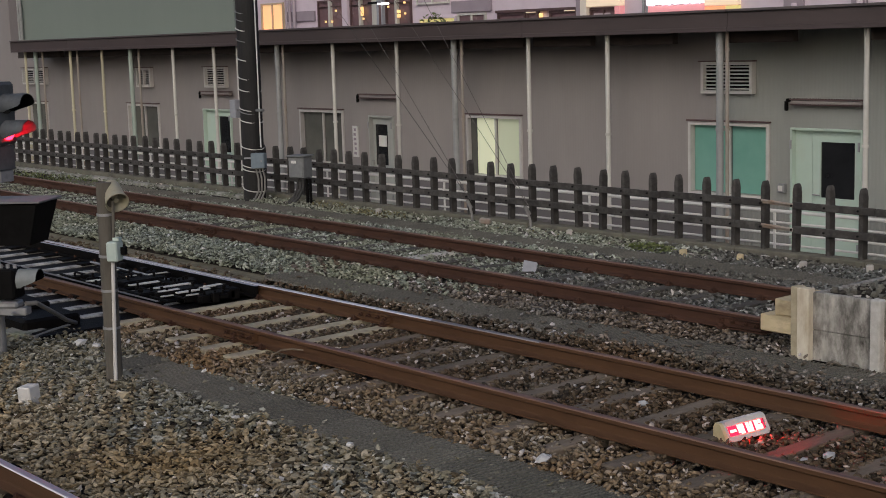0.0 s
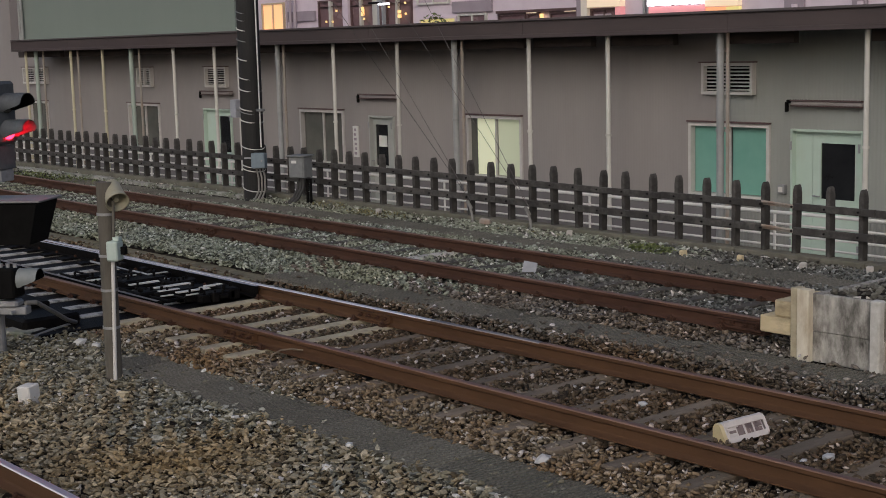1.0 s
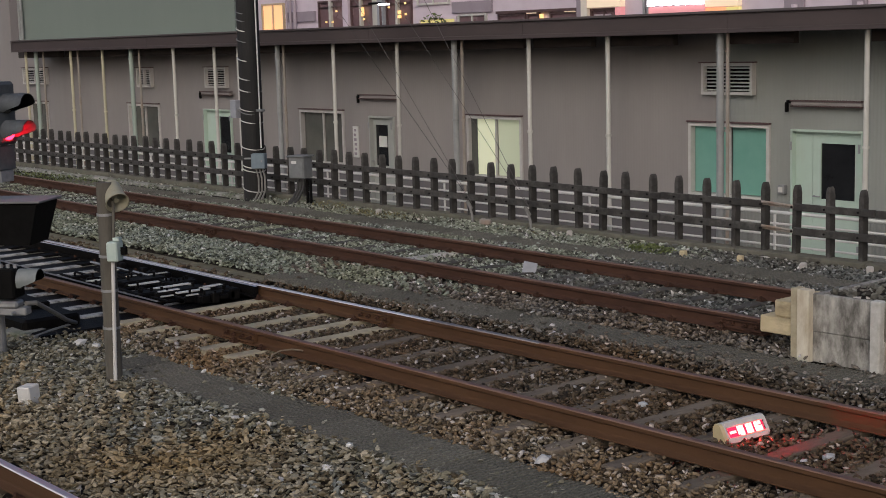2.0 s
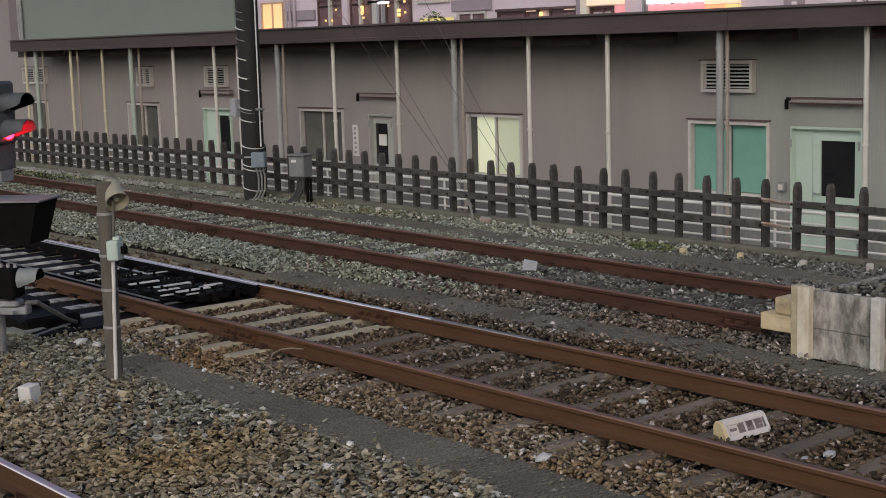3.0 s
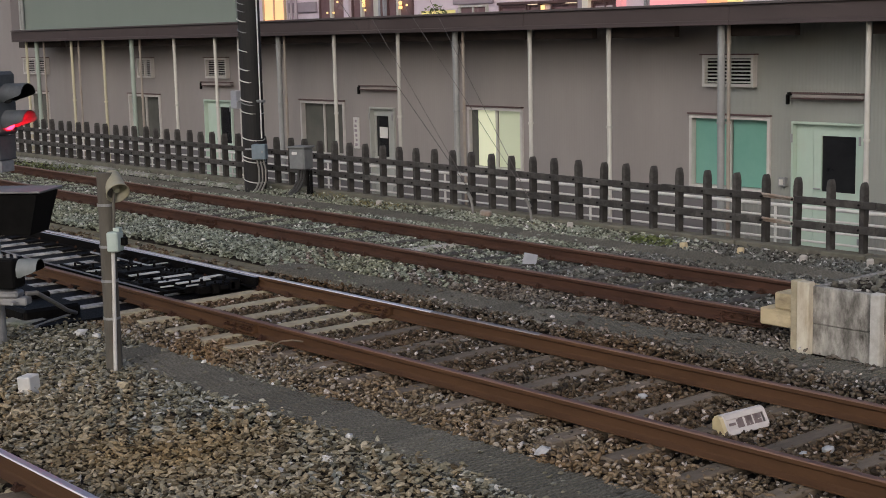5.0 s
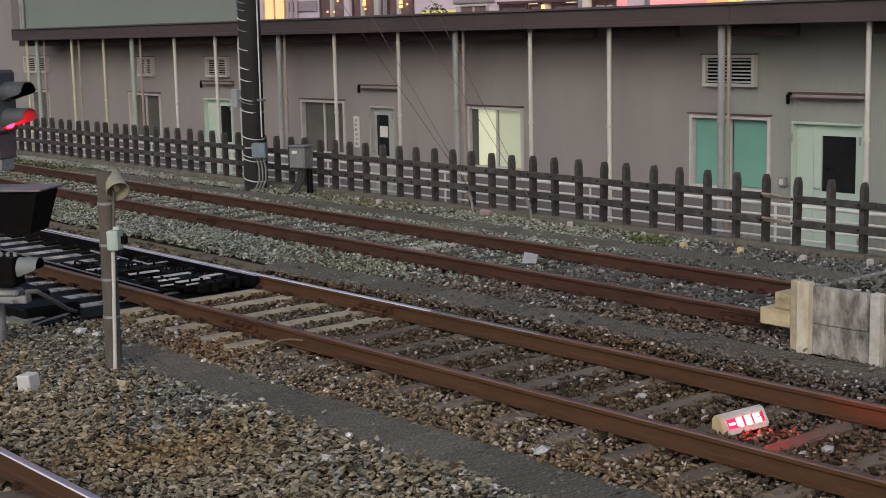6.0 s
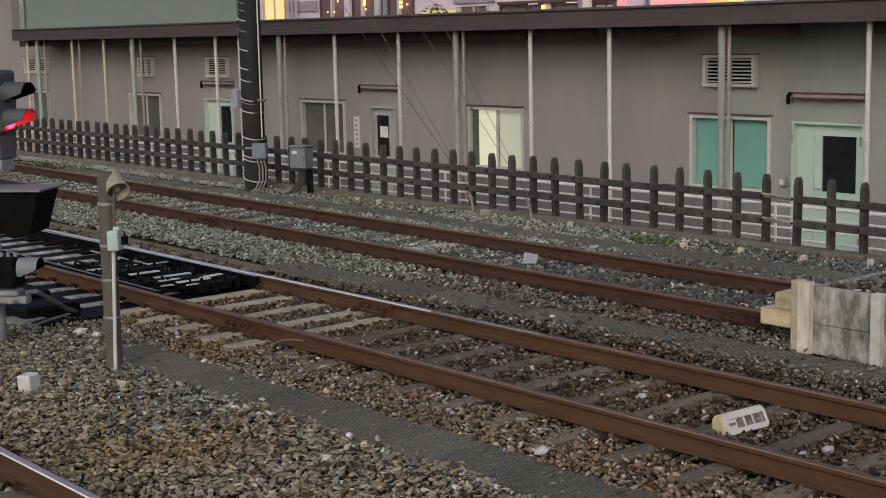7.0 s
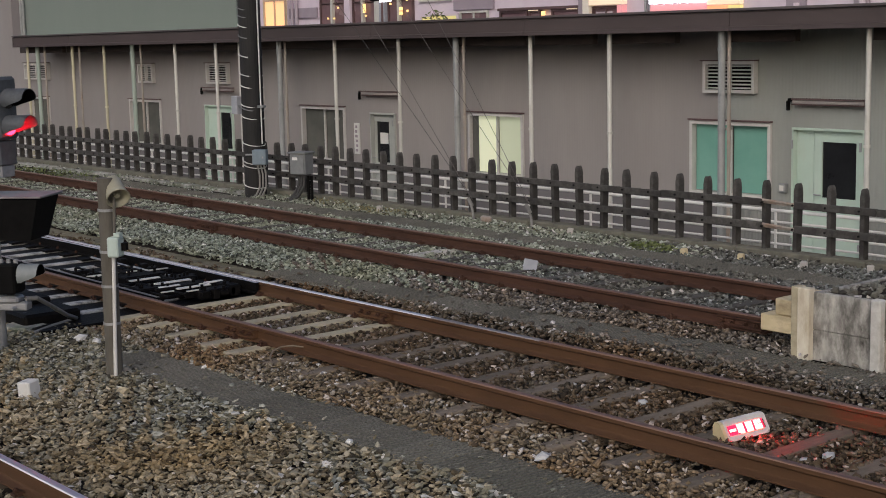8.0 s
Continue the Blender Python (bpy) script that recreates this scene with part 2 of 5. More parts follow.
M_POLE = surface("dark_pole_wrap", (0.008, 0.008, 0.008), (0.020, 0.019, 0.019), 0.75, 5, 0.5, 40, stretch=(1, 1, 0.4))
M_CONCPOLE = surface("concrete_pole", (0.085, 0.078, 0.064), (0.15, 0.138, 0.115), 0.85, 6, 0.35, stain=(0.075, 0.07, 0.06), stretch=(1, 1, 0.3))
M_SPEAKER = surface("speaker_cream", (0.32, 0.31, 0.22), (0.42, 0.40, 0.30), 0.55, 8, 0.1, stain=(0.2, 0.18, 0.12))
M_MINT = surface("mint_box_paint", (0.42, 0.52, 0.48), (0.52, 0.62, 0.57), 0.5, 8, 0.1)
M_BLUEBOX = surface("bluegrey_box_paint", (0.16, 0.21, 0.25), (0.21, 0.27, 0.31), 0.55, 8, 0.1)
M_CABINET = surface("cabinet_grey_paint", (0.16, 0.17, 0.175), (0.22, 0.23, 0.235), 0.55, 8, 0.15)
M_CABLE = surface("cable_sheath", (0.03, 0.03, 0.03), (0.06, 0.06, 0.06), 0.6, 12, 0.2)
M_CABLE_GREY = surface("conduit_grey", (0.17, 0.168, 0.158), (0.26, 0.255, 0.24), 0.6, 12, 0.2)
M_WIRE = surface("guy_wire", (0.10, 0.09, 0.085), (0.16, 0.145, 0.14), 0.5, 30, 0.1, metal=0.3)
M_BLOCK = surface("weathered_panel", (0.21, 0.205, 0.185), (0.52, 0.505, 0.465), 0.9, 7.0, 0.5, 50, stain=(0.055, 0.05, 0.043), stain_scale=2.6, stain_amount=1.0, stretch=(1.7, 1.7, 0.75), rand=0.12)
M_BLOCKPOST = surface("pale_concrete_post", (0.52, 0.52, 0.49), (0.66, 0.66, 0.63), 0.85, 6, 0.3, 50, stain=(0.25, 0.23, 0.19), stain_scale=4)
M_CREAMPOST = surface("cream_post_paint", (0.62, 0.57, 0.45), (0.74, 0.71, 0.60), 0.8, 7, 0.3, 40, stretch=(1, 1, 0.4), stain=(0.36, 0.28, 0.17), stain_scale=4, stain_amount=0.7)
M_TIMBER = surface("cream_timber", (0.54, 0.45, 0.27), (0.66, 0.57, 0.38), 0.8, 7, 0.3, 40, stretch=(0.4, 1, 1), stain=(0.24, 0.19, 0.12), stain_scale=4, stain_amount=0.85)
M_LAMPBODY = surface("lamp_body_white", (0.58, 0.54, 0.52), (0.68, 0.64, 0.62), 0.55, 10, 0.1)
M_LAMPEND = surface("lamp_end_yellow", (0.60, 0.50, 0.28), (0.68, 0.58, 0.36), 0.55, 10, 0.1)
M_LAMPDARK = surface("lamp_lens_off", (0.17, 0.13, 0.125), (0.24, 0.19, 0.18), 0.3, 20, 0.1)
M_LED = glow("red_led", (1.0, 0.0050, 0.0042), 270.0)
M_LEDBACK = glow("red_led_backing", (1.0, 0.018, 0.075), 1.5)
M_REDLENS = glow("red_signal_lens", (1.0, 0.006, 0.018), 32.0)
M_LEAF = surface("weed_leaf", (0.09, 0.12, 0.035), (0.18, 0.21, 0.075), 0.6, 20, 0.1, island=0.4)
M_LEAF_DRY = surface("dry_weed", (0.16, 0.15, 0.06), (0.26, 0.23, 0.11), 0.8, 20, 0.1, island=0.4)
M_UPPER = surface("greygreen_cladding", (0.20, 0.24, 0.212), (0.22, 0.26, 0.232), 0.6, 1.0, 0.03, stretch=(1, 1, 0.3))
M_APT = surface("apartment_render", (0.63, 0.54, 0.61), (0.70, 0.61, 0.68), 0.8, 1.0, 0.1)
M_APT_GREY = surface("apartment_grey_panel", (0.30, 0.25, 0.29), (0.35, 0.30, 0.34), 0.7, 1.0, 0.1)
M_APT_BROWN = surface("brown_glazing", (0.14, 0.085, 0.095), (0.23, 0.15, 0.16), 0.25, 0.6, 0.0)
M_APT_BROWNFRAME = surface("brown_frame", (0.09, 0.05, 0.05), (0.12, 0.07, 0.07), 0.5, 2, 0.0)
M_APT_DIM = surface("mauve_grey_paint", (0.40, 0.34, 0.38), (0.48, 0.41, 0.45), 0.7, 1.0, 0.1)
M_CREAM_WALL = surface("cream_render", (0.78, 0.72, 0.62), (0.84, 0.79, 0.69), 0.8, 1.0, 0.1)
M_CREAM_FRAME = surface("tan_window_frame", (0.50, 0.38, 0.25), (0.58, 0.45, 0.30), 0.6, 2.0, 0.1)
M_WARM = glow("warm_window", (0.95, 0.60, 0.30), 0.58)
M_WARM_DEEP = glow("warm_window_foot", (0.98, 0.42, 0.09), 0.8)
M_WARM_SPOT = glow("warm_lamp_spot", (1.0, 0.62, 0.25), 1.1)
M_WARM_DIM = glow("warm_window_dim", (0.80, 0.68, 0.28), 0.45)
M_SIGN_WHITE = glow("sign_letters_white", (0.95, 0.95, 1.0), 3.0)
M_PINK = glow("pink_sign_band", (0.80, 0.33, 0.35), 0.42)
M_ORANGE = glow("orange_sign_band", (0.95, 0.45, 0.22), 0.5)
M_CREAM = glow("cream_sign_band", (0.95, 0.76, 0.55), 0.42)


# ---- mesh helpers ----
def box(bm, c, s, rz=0.0, bevel=0.0, rx=0.0, ry=0.0):
    r = bmesh.ops.create_cube(bm, size=1.0)
    bmesh.ops.scale(bm, vec=s, verts=r["verts"])
    if bevel:
        edges = list({e for v in r["verts"] for e in v.link_edges})
        out = bmesh.ops.bevel(bm, geom=edges, offset=bevel, segments=1, affect="EDGES", profile=0.6)
        vs = list({v for f in out["faces"] for v in f.verts} | {v for v in r["verts"] if v.is_valid})
    else:
        vs = r["verts"]
    bmesh.ops.transform(bm, matrix=pose(*c, rx, ry, rz), verts=vs)
    return vs


def rod(bm, a, b, r, seg=10, r2=None):
    a, b = Vector(a), Vector(b)
    d = b - a
    m = Matrix.Translation((a + b) / 2) @ d.to_track_quat("Z", "Y").to_matrix().to_4x4()
    return bmesh.ops.create_cone(bm, cap_ends=True, segments=seg, radius1=r, radius2=r if r2 is None else r2, depth=d.length, matrix=m)["verts"]


def tube(bm, pts, r, seg=8):
    for a, b in zip(pts, pts[1:]):
        rod(bm, a, b, r, seg)


def extrude_x(bm, profile, x0, x1, cap=True):
    """A closed (y, z) profile drawn along x."""
    va = [bm.verts.new((x0, y, z)) for y, z in profile]
    vb = [bm.verts.new((x1, y, z)) for y, z in profile]
    k = len(profile)
    fs = [bm.faces.new((va[i], va[(i + 1) % k], vb[(i + 1) % k], vb[i])) for i in range(k)]
    if cap:
        bm.faces.new(va[::-1]), bm.faces.new(vb)
    return fs


def mesh_of(bm, material, smooth=False, name="mesh"):
    bmesh.ops.recalc_face_normals(bm, faces=bm.faces[:])
    me = bpy.data.meshes.new(name)
    bm.to_mesh(me)
    bm.free()
    for mt in (material if isinstance(material, (list, tuple)) else [material]):
        me.materials.append(mt)
    if smooth:
        me.polygons.foreach_set("use_smooth", [True] * len(me.polygons))
    return me


def part(name, bm, material, parent=None, label="", smooth=False):
    ob = new(name, mesh_of(bm, material, smooth, name))
    ob.parent = parent
    if label:
        tagged(ob, label)
    return ob


def thing(name, label, category, group="", kind="", at=None):
    ob = new(name)
    ob.empty_display_size = 0.2
    if at is not None:
        ob.matrix_basis = at
    return tagged(ob, label, category, group, kind)


def bmbox(c, s, **k):
    bm = bmesh.new()
    box(bm, c, s, **k)
    return bm


def bmrod(a, b, r, seg=10, r2=None):
    bm = bmesh.new()
    rod(bm, a, b, r, seg, r2)
    return bm


# ---- ground ----
GROUND_Z = -0.23
FAR_TURN = -1.15  # the far track runs slightly askew, in degrees
FENCE_Y = 15.0
YARD_Z = -0.66
WALL_Y = 18.0


def bed_z(x, y):
    """Height of the ballast bed: it climbs towards the far track."""
    s = min(max((y - 9.25) / 0.65, 0.0), 1.0)
    z = -0.20 + 0.15 * s * s * (3 - 2 * s)
    if y > 13.0:
        z -= 0.035 * min((y - 13.0) / 0.4, 1.0)
    if y < 6.0:
        z += 0.03 * math.sin(x * 0.9) * 0.5 + 0.015 * math.sin(x * 2.3 + y * 1.7)
    return z


def build_ground():
    bm = bmesh.new()
    ys = [-400, -60, -10, 0] + [1 + 0.5 * i for i in range(28)] + [FENCE_Y + 0.08]
    xs = [-400, -80, -60] + [-50 + 1.0 * i for i in range(62)] + [40, 400]
    grid = [[bm.verts.new((x, y, bed_z(x, max(y, 0)) - 0.055)) for y in ys] for x in xs]
    for i in range(len(xs) - 1):
        for j in range(len(ys) - 1):
            bm.faces.new((grid[i][j], grid[i + 1][j], grid[i + 1][j + 1], grid[i][j + 1]))
    yard = [grid[i][-1] for i in range(len(xs))]
    drop = [bm.verts.new((x, FENCE_Y + 0.09, YARD_Z)) for x in xs]
    far = [bm.verts.new((x, 900, YARD_Z)) for x in xs]
    for i in range(len(xs) - 1):
        bm.faces.new((yard[i], yard[i + 1], drop[i + 1], drop[i]))
        f = bm.faces.new((drop[i], drop[i + 1], far[i + 1], far[i]))
        f.material_index = 1
    tagged(part("ground", bm, [M_SOIL, M_LOWER]), "dark soil under ballast, lower asphalt yard beyond the fence", "ground", kind="structure")


build_ground()


# ---- rails and sleepers ----
def rail_profile():
    h = [(0.0725, -0.153), (0.0725, -0.142), (0.022, -0.128), (0.009, -0.118), (0.008, -0.052), (0.020, -0.044), (0.0325, -0.038), (0.0325, -0.010), (0.026, -0.001)]
    return h + [(-y, z) for y, z in reversed(h)]


def rail_thing(x0, x1, at, label, dull=False, glint_to=None, joints=(), clips=(), far=False):
    t = thing("rail", label, "rail", "running rails", at=at)
    bm = bmesh.new()
    # Sky highlight painted by stretches of bright, half-bright and dull top.
    cuts = [x0, x1] if glint_to is None else [x0, glint_to, glint_to + 1.6, x1]
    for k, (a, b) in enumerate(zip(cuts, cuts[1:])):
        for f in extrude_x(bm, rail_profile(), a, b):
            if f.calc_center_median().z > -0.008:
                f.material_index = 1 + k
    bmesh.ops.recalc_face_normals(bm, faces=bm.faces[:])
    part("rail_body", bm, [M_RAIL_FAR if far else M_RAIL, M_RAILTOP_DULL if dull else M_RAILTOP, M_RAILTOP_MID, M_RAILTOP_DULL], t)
    for jx in joints:
        for side in (-1, 1):
            bm = bmesh.new()
            extrude_x(bm, [(side * 0.010, -0.118), (side * 0.075, -0.130), (side * 0.075, -0.112), (side * 0.046, -0.100), (side * 0.046, -0.064), (side * 0.066, -0.054), (side * 0.066, -0.040), (side * 0.010, -0.046)], jx - 0.28, jx + 0.28)
            plate = part("fishplate", bm, M_RAIL_FAR if far else M_RAIL, t)
            for k in (-0.21, -0.08, 0.08, 0.21):
                bm = bmesh.new()
                rod(bm, (jx + k, side * 0.024, -0.083), (jx + k, side * 0.072, -0.083), 0.020, 6)
                rod(bm, (jx + k, side * 0.07, -0.083), (jx + k, side * 0.100, -0.083), 0.011, 6)
                part("bolt", bm, M_RAIL_FAR, plate)
    bm = bmesh.new()
    half = [(0.0, -0.158), (0.125, -0.158), (0.125, -0.140), (0.105, -0.140), (0.100, -0.126), (0.085, -0.122), (0.070, -0.126), (0.050, -0.132), (0.045, -0.139), (0.0, -0.150)]
    extrude_x(bm, half + [(-y, z) for y, z in reversed(half[1:-1])], -0.04, 0.04)
    for y in (-0.104, 0.104):
        rod(bm, (0.008, y, -0.142), (0.008, y, -0.098), 0.013, 6)
        rod(bm, (0.008, y, -0.126), (0.008, y, -0.110), 0.023, 6)
    clip_me = mesh_of(bm, M_RAIL_FAR, name="rail_clip")
    for cx in clips:
        c = new("rail_clip", clip_me)
        c.parent = t
        c.location = (cx, 0, 0)
    return t


NEAR_A, NEAR_B, NEAR_TURN = 7.56, 9.075, 0.45  # where the rails stand at x = -10, and their turn in degrees
white_x = [-11.92, -12.43, -13.08, -13.71, -14.33]
old_x = [-11.31 + 0.643 * i for i in range(24)]
turnout_x = [-14.95 - 0.6 * i for i in range(22)]
clips_near = [x + 10 for x in white_x + turnout_x]
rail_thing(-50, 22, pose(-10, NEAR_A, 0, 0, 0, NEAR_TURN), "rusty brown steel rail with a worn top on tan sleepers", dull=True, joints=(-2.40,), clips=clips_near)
rail_thing(-50, 22, pose(-10, NEAR_B, 0, 0, 0, NEAR_TURN), "rusty brown steel rail, worn top with the sky's glint put along part", glint_to=-1.2, joints=(-2.13,), clips=clips_near)
rail_thing(-50, 22, pose(-9, 3.775, 0, 0, 0, 0.5), "rusty rail with a bright polished top beside the ballast", clips=[-20 + 0.643 * i for i in range(40)])
rail_thing(-50, 22, pose(-9, 2.275, 0, 0, 0, 0.5), "rusty rail with a bright polished top beside the ballast", clips=[-20 + 0.643 * i for i in range(40)])
FAR_X0 = -15.0
far_clip = [0.3 + 0.66 * i for i in range(-30, 10)]
rail_thing(-45, 6.72, pose(FAR_X0, 10.895, 0.15, 0, 0, FAR_TURN + 0.1), "dark rust-brown rail of the disused far track", dull=True, far=True, clips=far_clip, joints=(-3.9, 6.42))
rail_thing(-45, 7.0, pose(FAR_X0, 12.335, 0.15, 0, 0, FAR_TURN), "dark rust-brown rail of the disused far track", dull=True, far=True, clips=far_clip, joints=(-7.3,))


def sleepers():
    def make(length, mat_, width=0.23):
        return mesh_of(bmbox((0, 0, 0), (width, length, 0.16), bevel=0.012), mat_, name="sleeper")
    tan, old, pale = make(2.55, M_SLEEPER, 0.175), make(2.5, M_SLEEPER_OLD, 0.17), make(2.5, M_SLEEPER_PALE, 0.2)
    longer = make(2.75, M_SLEEPER_POINTS, 0.15)
    near_old = make(1.9, M_SLEEPER_OLD)
    far_old, far_pale = make(1.58, M_SLEEPER_DARK, 0.18), make(1.58, M_SLEEPER_PALE)
    def lay(me, x, y, z, turn, label, group):
        o = new("sleeper", me)
        o.matrix_basis = pose(x, y, z, 0, 0, turn)
        tagged(o, label, "sleeper", group)
    mid = (NEAR_A + NEAR_B) / 2
    for i, x in enumerate(white_x):
        lay(tan, x, mid, -0.240, NEAR_TURN, "clean tan synthetic sleeper under the rails", "sleepers of the near track")
    for i, x in enumerate(old_x):
        lay(old, x, mid + random.uniform(-0.03, 0.03), -0.246, random.uniform(-0.6, 0.6), "old brown wooden sleeper half sunk in ballast", "sleepers of the near track")
    for i, x in enumerate(turnout_x):
        lay(longer, x, mid, -0.232, NEAR_TURN, "tan sleeper of the points, stained with black grease", "sleepers of the points")
    for i in range(40):
        x = -20 + 0.643 * i
        lay(near_old, x, 3.02, -0.275, 0, "old brown wooden sleeper half sunk in ballast", "sleepers of the nearest track")
    c, s = math.cos(radians(FAR_TURN)), math.sin(radians(FAR_TURN))
    for k in far_clip:
        lay(far_pale if abs(k - 0.3) < 0.1 else far_old, FAR_X0 + k * c, 11.58 + k * s, -0.090, FAR_TURN, "old sleeper of the far track in grey ballast", "sleepers of the far track")


sleepers()


# ---- cable troughs with ribbed lids ----
def trough(y0, y1, x0, x1, z, turn=0.0, pivot=0.0, name="cable_trough"):
    t = thing(name, "long row of dark ribbed cable trough lids set in ballast", "cable trough", "cable troughs", at=pose(pivot, (y0 + y1) / 2, z, 0, 0, turn))
    w, length = y1 - y0, 0.5
    bm = bmesh.new()
    prof = [(-length / 2 + 0.004, -0.055)]
    for i in range(11):
        a = -length / 2 + 0.004 + (length - 0.008) * i / 11
        prof += [(a, -0.028), (a + 0.006, 0.002), (a + 0.024, 0.002), (a + 0.029, -0.028)]
    prof += [(length / 2 - 0.004, -0.012), (length / 2 - 0.004, -0.055)]
    bm = bmesh.new()
    va, vb = [[bm.verts.new((x, y, z)) for x, z in prof] for y in (-w / 2, w / 2)]
    for i in range(len(prof)):
        j = (i + 1) % len(prof)
        bm.faces.new((va[i], va[j], vb[j], vb[i]))
    bm.faces.new(va), bm.faces.new(vb)
    me = mesh_of(bm, M_LID, name="lid")
    n = int((x1 - x0) / length)
    for i in range(n):
        o = new("lid", me)
        o.parent = t
        o.matrix_basis = pose(x0 - pivot + length * (i + 0.5), random.uniform(-0.012, 0.012), random.uniform(-0.012, 0.006), random.uniform(-0.9, 0.9), random.uniform(-0.9, 0.9), random.uniform(-0.8, 0.8))


trough(6.10, 6.70, -12.75, -2.0, -0.192, 1.5, -10.0)
trough(9.67, 10.18, -15.2, -3.0, -0.048, 1.7, -12.0)
trough(13.57, 14.04, -30.0, -7.6, -0.045, 0.0, -16)


# ---- flat edging beside the near track, ledge along the fence ----
M_MOSS = surface("mossy_concrete", (0.14, 0.125, 0.085), (0.23, 0.21, 0.15), 0.95, 9, 0.6, 60, stain=(0.08, 0.075, 0.04), stain_scale=2.5, rand=0.15, spec=0.15)
M_LEDGE = surface("ledge_concrete", (0.22, 0.22, 0.20), (0.44, 0.435, 0.40), 0.95, 4, 0.7, 50, stain=(0.07, 0.095, 0.035), stain_scale=1.6, stain_amount=0.9, rand=0.15, spec=0.15)


def edging():
    t = thing("track_edging", "row of flat olive-brown mossy slabs beside the rail", "edging")
    for i in range(7):
        part("slab", bmbox((-15.75 - 1.0 * i, 9.69 + random.uniform(-0.02, 0.02), -0.165), (0.985, 0.29, 0.10), bevel=0.012, rz=random.gauss(0, 0.3)), M_MOSS, t)
    t = thing("kerb_ledge", "low mossy concrete ledge in front of the fence kerb", "ledge")
    for i in range(12):
        part("slab", bmbox((-24.0 - 1.0 * i, 14.70 + random.uniform(-0.015, 0.015), -0.16 + random.uniform(-0.01, 0.01)), (0.98, 0.20, 0.18), bevel=0.02, rz=random.gauss(0, 0.5)), M_LEDGE, t)
    o = part("ground_slab", bmbox((0, 0, 0), (0.42, 0.40, 0.10), bevel=0.02), M_LEDGE)
    o.matrix_basis = pose(-14.78, 6.20, -0.21, 1, -1, 25)
    tagged(o, "flat pale green-grey concrete slab lying in the ballast", "slab")


edging()


# ---- ballast ----
def stone_templates(n=10):
    ph = (1 + 5 ** 0.5) / 2
    v = np.array([(-1, ph, 0), (1, ph, 0), (-1, -ph, 0), (1, -ph, 0), (0, -1, ph), (0, 1, ph), (0, -1, -ph), (0, 1, -ph), (ph, 0, -1), (ph, 0, 1), (-ph, 0, -1), (-ph, 0, 1)])
    v /= np.linalg.norm(v[0])
    f = np.array([(0, 11, 5), (0, 5, 1), (0, 1, 7), (0, 7, 10), (0, 10, 11), (1, 5, 9), (5, 11, 4), (11, 10, 2), (10, 7, 6), (7, 1, 8),
                  (3, 9, 4), (3, 4, 2), (3, 2, 6), (3, 6, 8), (3, 8, 9), (4, 9, 5), (2, 4, 11), (6, 2, 10), (8, 6, 7), (9, 8, 1)])
    rng = np.random.default_rng(5)
    out = []
    for _ in range(n):
        q = np.linalg.qr(rng.normal(size=(3, 3)))[0]
        w = v @ q.T
        # crushed faces: push the points in to a few random planes
        for _k in range(5):
            nrm = rng.normal(size=3)
            nrm /= np.linalg.norm(nrm)
            d = w @ nrm
            lim = rng.uniform(0.28, 0.62)
            w = w - np.outer(np.maximum(d - lim, 0), nrm)
        w *= rng.uniform(0.8, 1.25, size=(12, 1)) * 1.2
        out.append(w)
    return out, f


def chip_templates(n=10):
    """Small chips of eight faces, for stones farther off."""
    v = np.array([(1, 0, 0), (0, 1, 0), (-1, 0, 0), (0, -1, 0), (0, 0, 1), (0, 0, -1)], float)
    f = np.array([(0, 1, 4), (1, 2, 4), (2, 3, 4), (3, 0, 4), (1, 0, 5), (2, 1, 5), (3, 2, 5), (0, 3, 5)])
    rng = np.random.default_rng(6)
    return [(v + rng.normal(0, 0.28, v.shape)) * 1.15 for _ in range(n)], f


STONES, STONE_F = stone_templates()
CHIPS = chip_templates()


